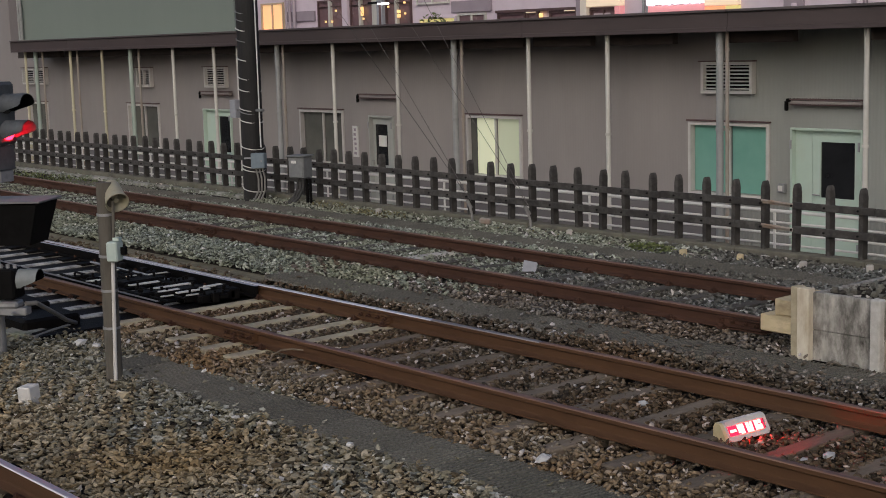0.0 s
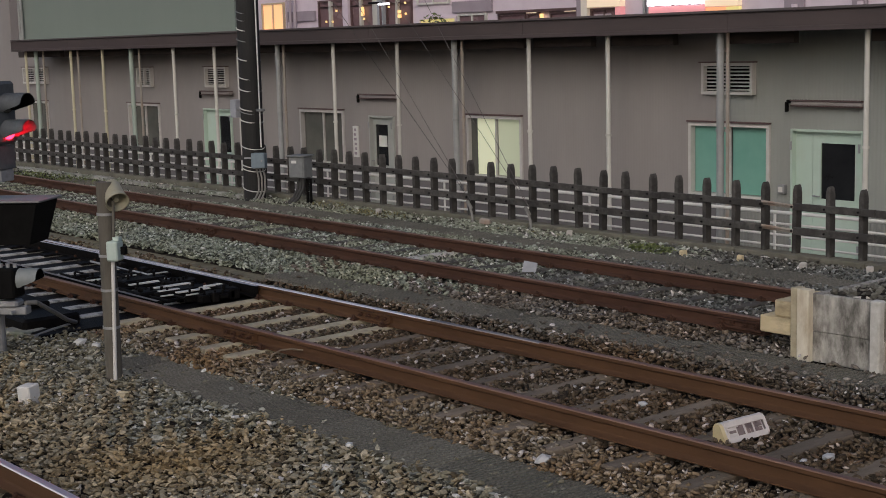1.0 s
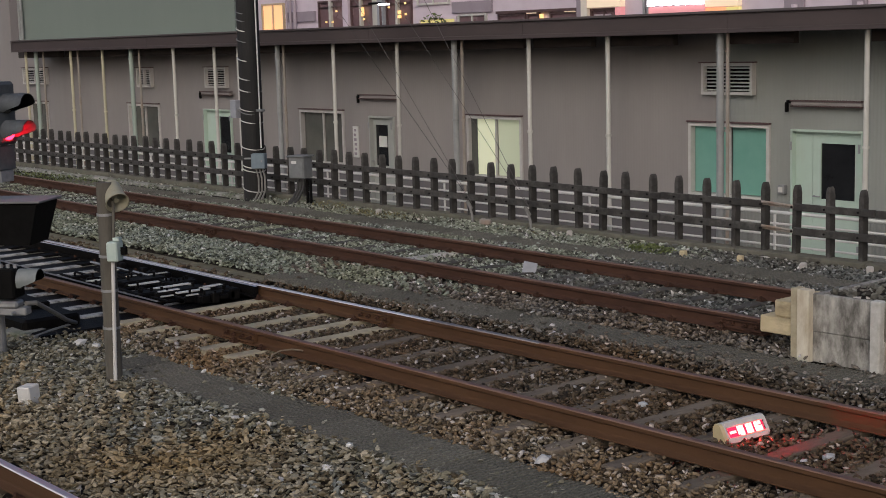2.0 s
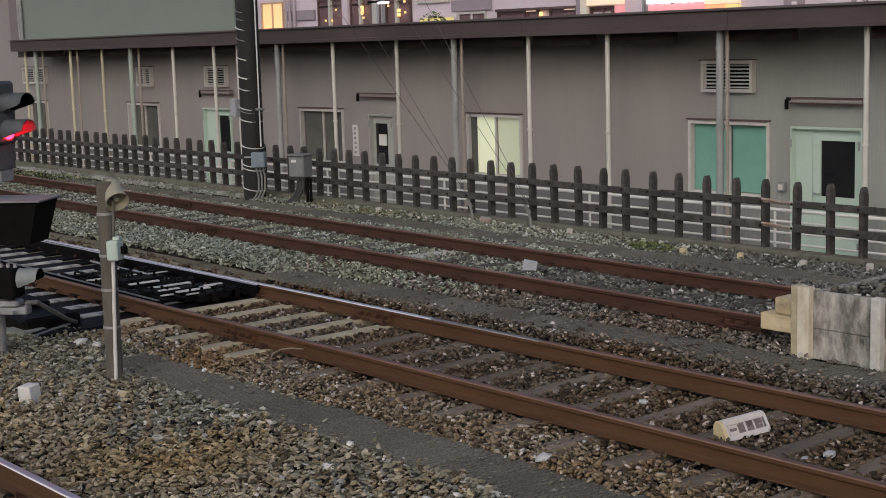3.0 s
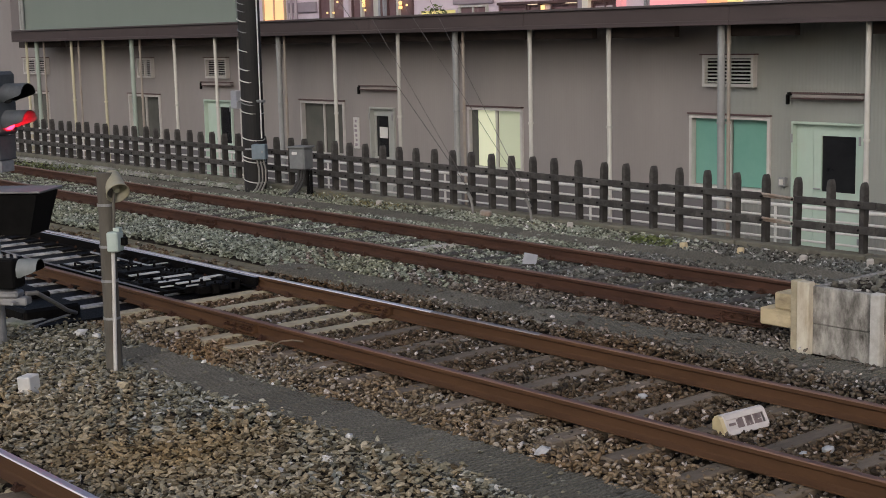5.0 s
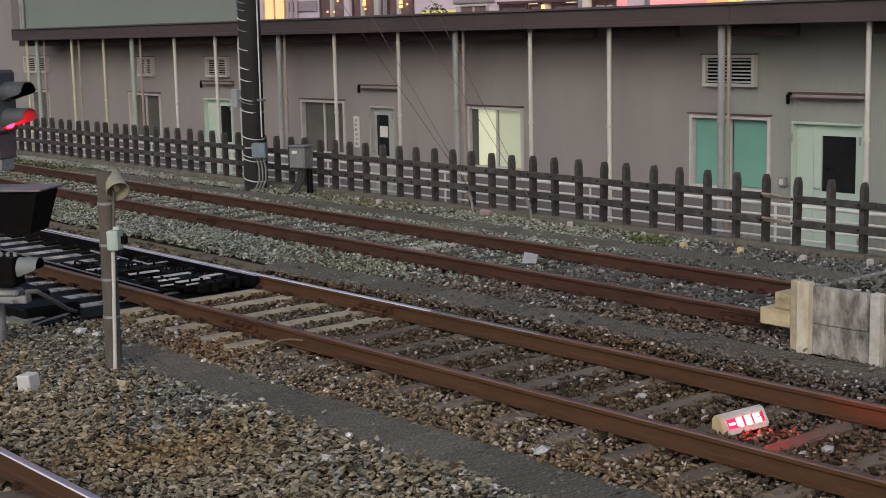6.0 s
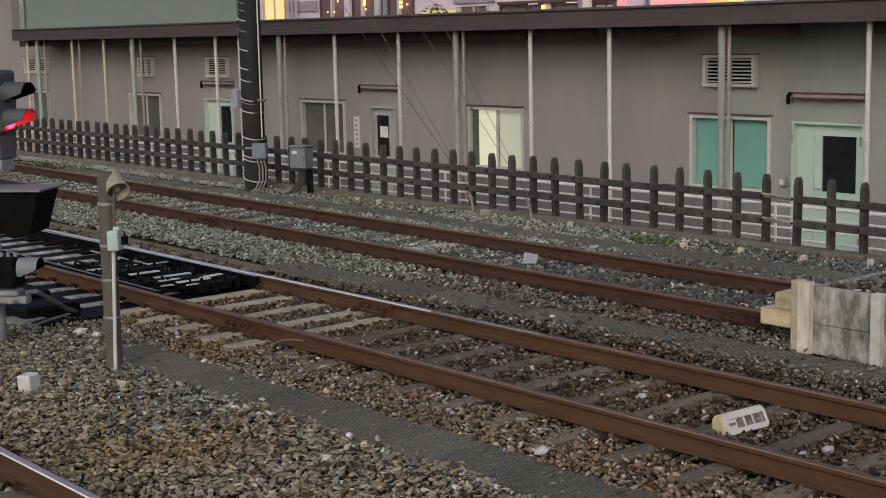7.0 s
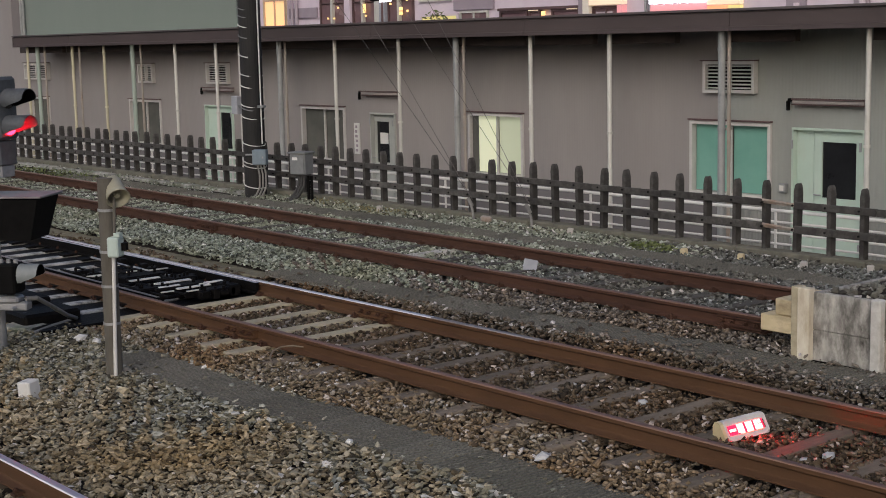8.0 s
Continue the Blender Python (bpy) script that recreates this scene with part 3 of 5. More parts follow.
def ballast(name, label, material, y0, y1, per_m2, size, keep, seed, lift=0.0, sizes=(0.55, 1.5), kind=None, reach=None, thin=(0.42, 0.76), worn=True):
    shapes, tri = kind or (STONES, STONE_F)
    nv, nf = len(shapes[0]), len(tri)
    rng = np.random.default_rng(seed)
    xl, xr = reach or (-2.62 * y1 - 1.5, -0.5 * y0 + 1.0)
    n = int((xr - xl) * (y1 - y0) * per_m2)
    x, y = rng.uniform(xl, xr, n), rng.uniform(y0, y1, n)
    ok = keep(x, y)
    if not reach:
        ok &= (x > -2.62 * y - 1.5) & (x < -0.5 * y + 1.0)
    x, y = x[ok], y[ok]
    n = len(x)
    r = size * rng.uniform(*sizes, n) * np.where(rng.random(n) < 0.06, 1.35, 1)
    pile = rng.random(n)
    z = np.array([bed_z(a, b) for a, b in zip(x, y)]) + lift - 0.052 + 0.074 * pile - 0.25 * (r - size)
    a = rng.uniform(0, 2 * np.pi, n)
    co = np.empty((n, nv, 3), dtype=np.float32)
    pick = rng.integers(0, len(shapes), n)
    flat = rng.uniform(*thin, n)
    wide = rng.uniform(0.75, 1.5, n)
    tx, ty = rng.normal(0, 0.26, n), rng.normal(0, 0.26, n)
    for k, tpl in enumerate(shapes):
        i = np.nonzero(pick == k)[0]
        p = np.repeat(tpl[None], len(i), 0)
        p = p * np.stack([wide[i], 1 / wide[i], flat[i]], 1)[:, None, :]
        ca, sa = np.cos(a[i])[:, None], np.sin(a[i])[:, None]
        px, py, pz = p[..., 0] * ca - p[..., 1] * sa, p[..., 0] * sa + p[..., 1] * ca, p[..., 2]
        pz = pz + px * tx[i][:, None] + py * ty[i][:, None]
        co[i, :, 0] = x[i][:, None] + px * r[i][:, None]
        co[i, :, 1] = y[i][:, None] + py * r[i][:, None]
        co[i, :, 2] = z[i][:, None] + pz * r[i][:, None]
    faces = (tri[None] + (np.arange(n) * nv)[:, None, None]).reshape(-1)
    me = bpy.data.meshes.new(name)
    me.vertices.add(n * nv)
    me.vertices.foreach_set("co", co.reshape(-1))
    me.loops.add(len(faces))
    me.loops.foreach_set("vertex_index", faces.astype(np.int32))
    me.polygons.add(n * nf)
    me.polygons.foreach_set("loop_start", np.arange(0, n * nf * 3, 3, dtype=np.int32))
    me.update(calc_edges=True)
    me.validate()
    me.polygons.foreach_set("use_smooth", [worn and kind is None] * len(me.polygons))
    me.materials.append(material)
    tagged(new(name, me), label, "ballast", kind="stuff")


def band(y, *gaps):
    ok = np.ones_like(y, bool)
    for a, b in gaps:
        ok &= ~((y > a) & (y < b))
    return ok


def clear_of_sleepers(x, y, xs, y0, y1, half=0.10):
    hit = np.zeros_like(x, bool)
    for s in xs:
        hit |= np.abs(x - s) < half
    return ~(hit & (y > y0) & (y < y1))


def on_middle_trough(x, y):
    return (np.abs(y - 9.925 - 0.0297 * (x + 12) - 0.03 * patchy(x, y)) < 0.22) & (x > -15.1) & (np.sin(417.3 * x + 233.1 * y) < 0.992)


def keep_near(x, y):
    return ~((np.abs(x + 14.78) < 0.22) & (np.abs(y - 6.2) < 0.22)) & band(y, (3.71, 3.83), (2.2, 2.35)) & ~((np.abs(y - 6.40 - 0.026 * (x + 10) - 0.04 * patchy(x, y)) < 0.25) & (x > -12.6) & (np.sin(417.3 * x + 233.1 * y) < 0.997))


def keep_mid(x, y):
    ok = band(y - 0.0079 * (x + 10), (7.50, 7.62), (9.015, 9.135))
    ok &= clear_of_sleepers(x, y, white_x + turnout_x, 7.02, 9.55)
    ok &= clear_of_sleepers(x, y, old_x[::2], 7.6, 9.0, 0.05)
    ok &= ~((y > 9.58 + 0.04 * patchy(x, y)) & (x < -15.3) & (x > -22.2))
    ok &= ~on_middle_trough(x, y)
    ok &= ~((np.abs(y - 6.40 - 0.026 * (x + 10)) < 0.26) & (x > -12.6))
    return ok & ~((x < -14.2) & (x > -24) & (y > 6.3) & (y < 9.2))


def keep_far(x, y):
    k = 0.02 * (x + 15)
    return ~((y < 9.80 + 0.04 * patchy(x, y)) & (x < -15.3) & (x > -22.2)) & band(y + k, (10.85, 10.95), (12.285, 12.385)) & ~((np.abs(y - 13.80 - 0.03 * patchy(x, y)) < 0.20) & (np.sin(417.3 * x + 233.1 * y) < 0.975)) & ~on_middle_trough(x, y) & ~((y > 13.6 + 0.12 * patchy(x, y)) & (x < -17.5) & (np.sin(381.7 * x + 211.9 * y) < np.where(x < -23, 0.99, 0.6))) & ~((x > -7.75) & (y > 10.3) & (y < 12.55))


def patchy(x, y):
    """A wandering edge, so that two kinds of stone run into each other."""
    return 0.45 * np.sin(1.3 * x) + 0.3 * np.sin(2.9 * x + 1.7 * y) + 0.5 * np.sin(17.3 * x + 29.1 * y)


def near_brown(x, y):
    return keep_near(x, y) & (y < 5.75 + patchy(x, y) - 0.55 * np.maximum(0, -11.3 - x))


def near_grey(x, y):
    return keep_near(x, y) & (y >= 5.75 + patchy(x, y) - 0.55 * np.maximum(0, -11.3 - x))


def far_pale(x, y):
    return keep_far(x, y) & (x < -13.6 + 2 * patchy(x, y))


def far_dark(x, y):
    return keep_far(x, y) & (x >= -13.6 + 2 * patchy(x, y))


BROWN, GREY = "brown crushed-stone ballast beside the nearest rail", "grey-brown crushed-stone ballast along the cable trough"
PALE, DARK = "pale green-grey crushed-stone ballast of the far track", "dark mixed crushed-stone ballast of the far track"
ballast("ballast_brown", BROWN, M_BALLAST_NEAR, 2.4, 6.7, 1120, 0.0222, near_brown, 1, thin=(0.30, 0.62), worn=False)
ballast("ballast_grey", GREY, M_BALLAST_GREY, 2.4, 6.7, 1120, 0.0222, near_grey, 11, thin=(0.32, 0.66), worn=False)
ballast("ballast_shoulder", "brown crushed-stone ballast shoulder beside the near track", M_BALLAST_SHOULDER, 6.6, 7.42, 1200, 0.0208, keep_mid, 2, 0.015)
ballast("ballast_near_track", "rust-stained crushed-stone ballast of the near track", M_BALLAST_MID, 7.42, 9.7, 1150, 0.0208, keep_mid, 12, 0.015)
ballast("ballast_between", PALE, M_BALLAST_FAR, 9.65, 11.3, 1050, 0.0215, far_pale, 7, 0.022)
ballast("ballast_between_dark", DARK, M_BALLAST_BETWEEN, 9.65, 11.3, 1050, 0.0215, far_dark, 17, 0.022)
ballast("ballast_far_track", PALE, M_BALLAST_FAR, 11.3, 14.9, 1250, 0.0205, far_pale, 3, 0.015, kind=CHIPS)
ballast("ballast_far_track_dark", DARK, M_BALLAST_COOL, 11.3, 14.9, 1250, 0.0205, far_dark, 13, 0.015, kind=CHIPS)


def keep_rest(x, y):
    inside = (x > -2.62 * y - 1.5) & (x < -0.5 * y + 1.0) & (y > 2.4)
    return ~inside & band(y, (2.2, 2.35), (3.68, 3.86), (6.05, 6.66), (7.41, 7.59), (8.91, 9.09), (9.55, 10.45), (13.5, 14.1)) & ~((x > -7.75) & (y > 10.3) & (y < 12.55))


ballast("ballast_beyond", "mixed crushed-stone ballast along the tracks farther off", M_BALLAST_BETWEEN, 1.0, 14.9, 110, 0.045, keep_rest, 23, 0.0, kind=CHIPS, reach=(-46.0, 8.0))


# ---- fence ----
def picket_x(i):
    """Pickets stand a little closer together beyond the fourteenth bay."""
    k = i - 14
    return -10.13 - 0.4915 * k if k <= 13 else -16.52 - 0.4775 * (k - 13)


def build_fence():
    t = thing("fence", "dark weathered concrete picket fence with rounded tops along the yard", "fence")
    prof = [(-0.032, 0.0), (0.032, 0.0), (0.032, 0.79), (0.029, 0.835), (0.019, 0.875), (0.0, 0.898), (-0.019, 0.875), (-0.029, 0.835), (-0.032, 0.79)]
    bm = bmesh.new()
    va = [bm.verts.new((x, -0.056, z)) for x, z in prof]
    vb = [bm.verts.new((x, 0.056, z)) for x, z in prof]
    k = len(prof)
    for i in range(k):
        bm.faces.new((va[i], va[(i + 1) % k], vb[(i + 1) % k], vb[i]))
    bm.faces.new(va), bm.faces.new(vb[::-1])
    bmesh.ops.bevel(bm, geom=[e for e in bm.edges if abs(e.verts[0].co.y - e.verts[1].co.y) < 1e-6], offset=0.005, segments=1, affect="EDGES")
    me = mesh_of(bm, M_FENCE, name="picket")
    for i in range(76):
        o = new("picket", me)
        o.parent = t
        x = picket_x(i)
        lean = random.gauss(0, 0.7)
        o.matrix_basis = pose(x + random.gauss(0, 0.008), FENCE_Y + 0.036, random.gauss(0, 0.008) - 0.01, random.gauss(0, 0.5), lean, random.gauss(0, 1))
    bars = [(0.610, 0.090), (0.303, 0.095)]
    for z, h in bars:
        x = -3.0
        while x > -40:
            x2 = x - 3.45
            spans = [(x2 + 0.006, x)]
            if x2 < -11.33 < x:
                spans = [(x2 + 0.006, -11.60), (-11.10, x)]
            for a, b in spans:
                bm = bmesh.new()
                box(bm, ((a + b) / 2, FENCE_Y - 0.045, z + random.gauss(0, 0.004)), (b - a, 0.055, h), bevel=0.008, ry=random.gauss(0, 0.1))
                part("fence_rail", bm, M_FENCE, t)
            x = x2
    bm = bmesh.new()
    for i in range(76):
        for z in (0.61, 0.30):
            x = picket_x(i)
            rod(bm, (x, FENCE_Y - 0.07, z), (x, FENCE_Y - 0.09, z), 0.014, 6)
    tagged(part("bolt_head", bm, M_BLACK, t), kind="stuff")
    for z in (0.625, 0.31):
        bm = bmesh.new()
        rod(bm, (-11.62, FENCE_Y - 0.05, z + 0.02), (-11.07, FENCE_Y - 0.05, z - 0.01), 0.018, 8)
        rod(bm, (-11.60, FENCE_Y - 0.03, z - 0.015), (-11.09, FENCE_Y - 0.03, z - 0.035), 0.012, 8)
        part("repair_rod", bm, M_PIPE_RUST, t, "rusty tan repair rod tied across a gap")


build_fence()
kb = bmesh.new()
x = -2.0
while x > -60:
    box(kb, (x - 1.0, FENCE_Y - 0.005, -0.178), (1.985, 0.24, 0.36), bevel=0.015, rz=random.gauss(0, 0.15))
    x -= 2.0
tagged(part("kerb", kb, M_KERB), "low dark concrete kerb under the picket fence", "kerb", kind="structure")


# ---- long low building behind the fence ----
WALL_X0, WALL_X1, WALL_TOP = -42.2, 2.0, 3.0
OPENINGS = [  # x0, x1, z0, z1
    (-15.43, -13.81, 0.20, 1.39), (-13.40, -12.13, YARD_Z, 1.345), (-20.98, -19.43, 0.18, 1.37), (-24.12, -23.28, YARD_Z, 1.285),
    (-26.70, -25.04, 0.18, 1.365), (-30.90, -29.60, YARD_Z, 1.295), (-34.84, -33.14, 0.18, 1.355), (-41.15, -39.84, 0.18, 1.31)]
WALL_TINT_X = -14.80  # behind a downpipe: light put into a greener, brighter wall colour, ribs stronger


def build_wall():
    th = 0.16
    for lo, hi, mt, label in ((WALL_X0, WALL_TINT_X, M_WALL, "taupe sheet-metal wall of a long low building"),
                              (WALL_TINT_X, WALL_X1, M_WALL_GREENLIT, "ribbed sheet-metal wall of a long low building, greener light put into its colour")):
        bm = bmesh.new()
        cuts = sorted({lo, hi} | {v for o in OPENINGS for v in o[:2] if lo < v < hi})
        for a, b in zip(cuts, cuts[1:]):
            hole = next((o for o in OPENINGS if o[0] <= a + 1e-6 and b <= o[1] + 1e-6), None)
            spans = [(YARD_Z, WALL_TOP)] if hole is None else [(YARD_Z, hole[2]), (hole[3], WALL_TOP)]
            for z0, z1 in spans:
                if z1 - z0 > 0.01:
                    box(bm, ((a + b) / 2, WALL_Y + th / 2, (z0 + z1) / 2), (b - a, th, z1 - z0))
        bmesh.ops.remove_doubles(bm, verts=bm.verts[:], dist=0.0005)
        tagged(part("wall_north", bm, mt), label, "wall", kind="structure")
    edges = [WALL_X0] + sorted(v for o in OPENINGS if o[2] == YARD_Z for v in o[:2]) + [WALL_X1]
    for a, b in zip(edges[0::2], edges[1::2]):
        for lo, hi, mt in ((a, min(b, WALL_TINT_X), M_PLINTH), (max(a, WALL_TINT_X), b, M_PLINTH_GREENLIT)):
            if hi - lo > 0.05:
                tagged(part("plinth", bmbox(((lo + hi) / 2, WALL_Y - 0.013, (YARD_Z + 0.15) / 2), (hi - lo - 0.01, 0.02, 0.15 - YARD_Z)), mt), "dark sheet plinth along the foot of the wall", "plinth", kind="structure")
    # rooms behind, closed and dark
    bm = bmesh.new()
    box(bm, ((WALL_X0 + WALL_X1) / 2, WALL_Y + 3.5, 1.2), (WALL_X1 - WALL_X0, 0.1, 3.7))
    box(bm, (WALL_X0 + 0.05, WALL_Y + 1.85, 1.2), (0.1, 3.2, 3.7))
    box(bm, (WALL_X1 - 0.05, WALL_Y + 1.85, 1.2), (0.1, 3.2, 3.7))
    tagged(part("wall_back", bm, M_WALL), "plain back wall closing the low building", "wall", kind="structure")
    # neighbouring taller wall
    bm = bmesh.new()
    box(bm, (-62, WALL_Y + 0.2, 3.4), (39.4, 0.3, 8.1))
    tagged(part("wall_annex", bm, M_WALL), "plain taller taupe wall beyond the low building", "wall", kind="structure")


build_wall()


def build_roof():
    t = thing("roof", "flat roof with a brown metal fascia over the covered walk", "roof", kind="structure", at=pose(0, 0, 0.034, 0, -0.08, 0))
    bm = bmesh.new()
    box(bm, (-18.8, 21.2, 2.95), (41.6, 8.55, 0.2))
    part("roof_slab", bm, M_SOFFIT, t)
    edges = [-39.62, -36, -31.6, -27.0, -22.6, -18.2, -13.75, -9.3, -4.8, 2.0]
    for a, b in zip(edges, edges[1:]):
        bm2 = bmesh.new()
        prof = [(16.90, 2.80), (16.94, 2.80), (16.94, 3.12), (16.86, 3.13), (16.855, 3.095), (16.90, 3.085), (16.90, 2.87), (16.885, 2.865), (16.885, 2.805)]
        extrude_x(bm2, prof, a + 0.004, b - 0.004)
        part("fascia_panel", bm2, M_FASCIA, t)
    bm = bmesh.new()
    box(bm, (-39.66, 20.9, 2.96), (0.05, 8.0, 0.32))
    part("fascia_panel", bm, M_FASCIA, t)
    for a, b in ((-40.1, -37.3), (-37.0, -28.0), (-27.6, -20.4), (-20.2, -18.6), (-18.35, -16.95), (-16.5, -15.15), (-14.05, -12.86), (-11.56, -6)):
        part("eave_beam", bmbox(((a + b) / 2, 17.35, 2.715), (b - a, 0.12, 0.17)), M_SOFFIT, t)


build_roof()


def pane_window(x0, x1, z0, z1, panes):
    t = thing("window", "aluminium sliding window in the taupe sheet wall", "window", "windows of the low building", at=pose((x0 + x1) / 2, WALL_Y, (z0 + z1) / 2))
    w, h = x1 - x0, z1 - z0
    bm = bmesh.new()
    f = 0.055
    box(bm, (0, 0.03, h / 2 - f / 2), (w, 0.14, f))
    box(bm, (0, 0.03, -h / 2 + f / 2), (w, 0.14, f))
    box(bm, (-w / 2 + f / 2, 0.03, 0), (f, 0.14, h - 2 * f))
    box(bm, (w / 2 - f / 2, 0.03, 0), (f, 0.14, h - 2 * f))
    part("window_frame", bm, M_FRAME, t)
    bm = bmesh.new()
    box(bm, (0, -0.05, -h / 2 - 0.015), (w + 0.06, 0.10, 0.03), bevel=0.005)
    part("window_sill", bm, M_FRAME, t)
    bm = bmesh.new()
    box(bm, (0, -0.03, h / 2 + 0.02), (w + 0.03, 0.08, 0.025))
    part("drip_cap", bm, M_APT_BROWNFRAME, t)
    n = len(panes)
    pw = (w - 2 * f) / n
    for i, m in enumerate(panes):
        cx = -w / 2 + f + pw * (i + 0.5)
        bm = bmesh.new()
        box(bm, (cx, 0.06 + 0.02 * (i % 2), 0), (pw - 0.03, 0.008, h - 2 * f - 0.02))
        p = part("pane", bm, m, t)
        bm = bmesh.new()
        box(bm, (cx + pw / 2 - 0.0175, 0.05 + 0.02 * (i % 2), 0), (0.035, 0.04, h - 2 * f))
        part("stile", bm, M_FRAME, t)
    return t


pane_window(*OPENINGS[0], [M_BLIND_GREEN, M_BLIND_GREEN])
lit = pane_window(*OPENINGS[2], [M_LIT_ROOM, M_LIT_CURTAIN])
part("side_strip", bmbox((-0.635, 0.045, 0), (0.17, 0.012, 1.07)), M_WINGLASS, lit, "dark grey strip beside the lit pane")
pane_window(*OPENINGS[4], [M_WINGLASS, M_WINGLASS])
pane_window(*OPENINGS[6], [M_WINGLASS, M_WINGLASS])
pane_window(*OPENINGS[7], [M_WINGLASS, M_WINGLASS])


def panel_door(x0, x1, z0, z1, mat_, glass, split=None, label="closed pale green steel door with a dark glass panel"):
    t = thing("door", label, "door", "doors of the low building", at=pose((x0 + x1) / 2, WALL_Y, z0))
    w, h = x1 - x0, z1 - z0
    bm = bmesh.new()
    f = 0.035
    for c, s in (((0, 0.03, h - f / 2), (w, 0.16, f)), ((-w / 2 + f / 2, 0.03, (h - f) / 2), (f, 0.16, h - f)), ((w / 2 - f / 2, 0.03, (h - f) / 2), (f, 0.16, h - f))):
        box(bm, c, s)
    part("door_frame", bm, mat_, t)
    gx0, gx1, gz0, gz1 = [v - o for v, o in zip(glass, ((x0 + x1) / 2, (x0 + x1) / 2, z0, z0))]
    bm = bmesh.new()
    l, r, bot, top, y = -w / 2 + f + 0.004, w / 2 - f - 0.004, 0.01, h - f - 0.004, 0.06
    lw = l if split is None else split - (x0 + x1) / 2
    for a, b, c, d in ((lw, gx0, bot, top), (gx1, r, bot, top), (gx0, gx1, bot, gz0), (gx0, gx1, gz1, top)):
        if b - a > 0.005:
            box(bm, ((a + b) / 2, y, (c + d) / 2), (b - a, 0.04, d - c))
    part("door_leaf", bm, mat_, t)
    if split is not None:
        bm = bmesh.new()
        box(bm, ((l + lw) / 2 - 0.003, y, (bot + top) / 2), (lw - l - 0.008, 0.04, top - bot))
        part("side_leaf", bm, mat_, t)
    bm = bmesh.new()
    box(bm, ((gx0 + gx1) / 2, y + 0.01, (gz0 + gz1) / 2), (gx1 - gx0, 0.008, gz1 - gz0))
    part("pane", bm, M_DARKGLASS, t, "dark glass panel")
    bm = bmesh.new()
    rod(bm, (gx0 - 0.10, y - 0.02, 1.0), (gx0 - 0.10, y - 0.07, 1.0), 0.012, 8)
    rod(bm, (gx0 - 0.10, y - 0.07, 1.0), (gx0 + 0.02, y - 0.07, 1.0), 0.010, 8)
    part("door_handle", bm, M_GREYMETAL, t)
    bm = bmesh.new()
    for z in (0.25, 1.75):
        box(bm, (w / 2 - f - 0.01, -0.062, z), (0.03, 0.02, 0.13))
        box(bm, (-w / 2 + f - 0.02, -0.062, z), (0.03, 0.02, 0.13))
    part("hinge", bm, M_GREYMETAL, t)
    return t


d1 = panel_door(*OPENINGS[1], M_DOOR, (-12.91, -12.31, 0.30, 1.14), split=-13.05)
d2 = panel_door(*OPENINGS[3], M_DOOR_GREY, (-24.01, -23.58, 0.25, 1.10), label="closed grey steel door with a glass panel and a paper notice")
d3 = panel_door(*OPENINGS[5], M_DOOR, (-30.3, -29.80, 0.25, 1.12), split=-30.42)
notice = part("notice", bmbox((-23.76, WALL_Y + 0.05, 0.755), (0.27, 0.006, 0.23)), M_WHITE)
tagged(notice, "white paper notice stuck on the door glass", "notice")


def vent(x0, x1, z0, z1):
    t = thing("wall_vent", "pale louvred ventilation grille on the taupe wall", "vent", "wall vents", at=pose((x0 + x1) / 2, WALL_Y - 0.05, (z0 + z1) / 2))
    w, h, f = x1 - x0, z1 - z0, 0.05
    bm = bmesh.new()
    for c, s in (((0, 0, h / 2 - f / 2), (w, 0.10, f)), ((0, 0, -h / 2 + f / 2), (w, 0.10, f)), ((-w / 2 + f / 2, 0, 0), (f, 0.10, h - 2 * f)), ((w / 2 - f / 2, 0, 0), (f, 0.10, h - 2 * f)), ((0, 0, 0), (0.03, 0.09, h - 2 * f))):
        box(bm, c, s)
    part("frame", bm, M_FRAME, t)
    part("backing", bmbox((0, 0.04, 0), (w - f, 0.01, h - f)), M_BLACK, t)
    bm = bmesh.new()
    box(bm, (0, 0, 0), (w - 2 * f, 0.04, 0.010), rx=20)
    me = mesh_of(bm, M_FRAME, name="slat")
    n = 7
    for i in range(n):
        o = new("slat", me)
        o.parent = t
        o.location = (0, 0, -h / 2 + f + (h - 2 * f) * (i + 0.5) / n)
    bm = bmesh.new()
    box(bm, (0, -0.02, h / 2 + 0.012), (w + 0.06, 0.12, 0.02))
    part("hood", bm, M_APT_BROWNFRAME, t)


for v in ((-15.11, -14.09, 1.845, 2.343), (-30.67, -29.69, 1.815, 2.303), (-34.15, -33.38, 1.795, 2.293), (-41.32, -39.70, 1.825, 2.303)):
    vent(*v)


def rail_lamp(x0, x1, z):
    t = thing("wall_rail", "slim grey rail with dark edges and a bracket over the door", "rail", "rails over the doors", at=pose(x0, WALL_Y, z))
    w = x1 - x0 - 0.14
    part("bar", bmbox((w / 2 + 0.14, -0.07, 0), (w, 0.08, 0.062), bevel=0.012), M_WALL, t)
    part("top_strip", bmbox((w / 2 + 0.14, -0.075, 0.042), (w, 0.11, 0.018)), M_APT_BROWNFRAME, t)
    part("lower_strip", bmbox((w / 2 + 0.14, -0.075, -0.040), (w, 0.09, 0.014)), M_APT_BROWNFRAME, t)
    bm = bmesh.new()
    box(bm, (0.035, -0.06, -0.06), (0.045, 0.06, 0.15), bevel=0.01)
    box(bm, (0.075, -0.06, 0.025), (0.06, 0.07, 0.05), bevel=0.008)
    part("bracket", bm, M_BLACK, t)


rail_lamp(-13.50, -12.11, 1.735)
rail_lamp(-24.48, -23.08, 1.685)
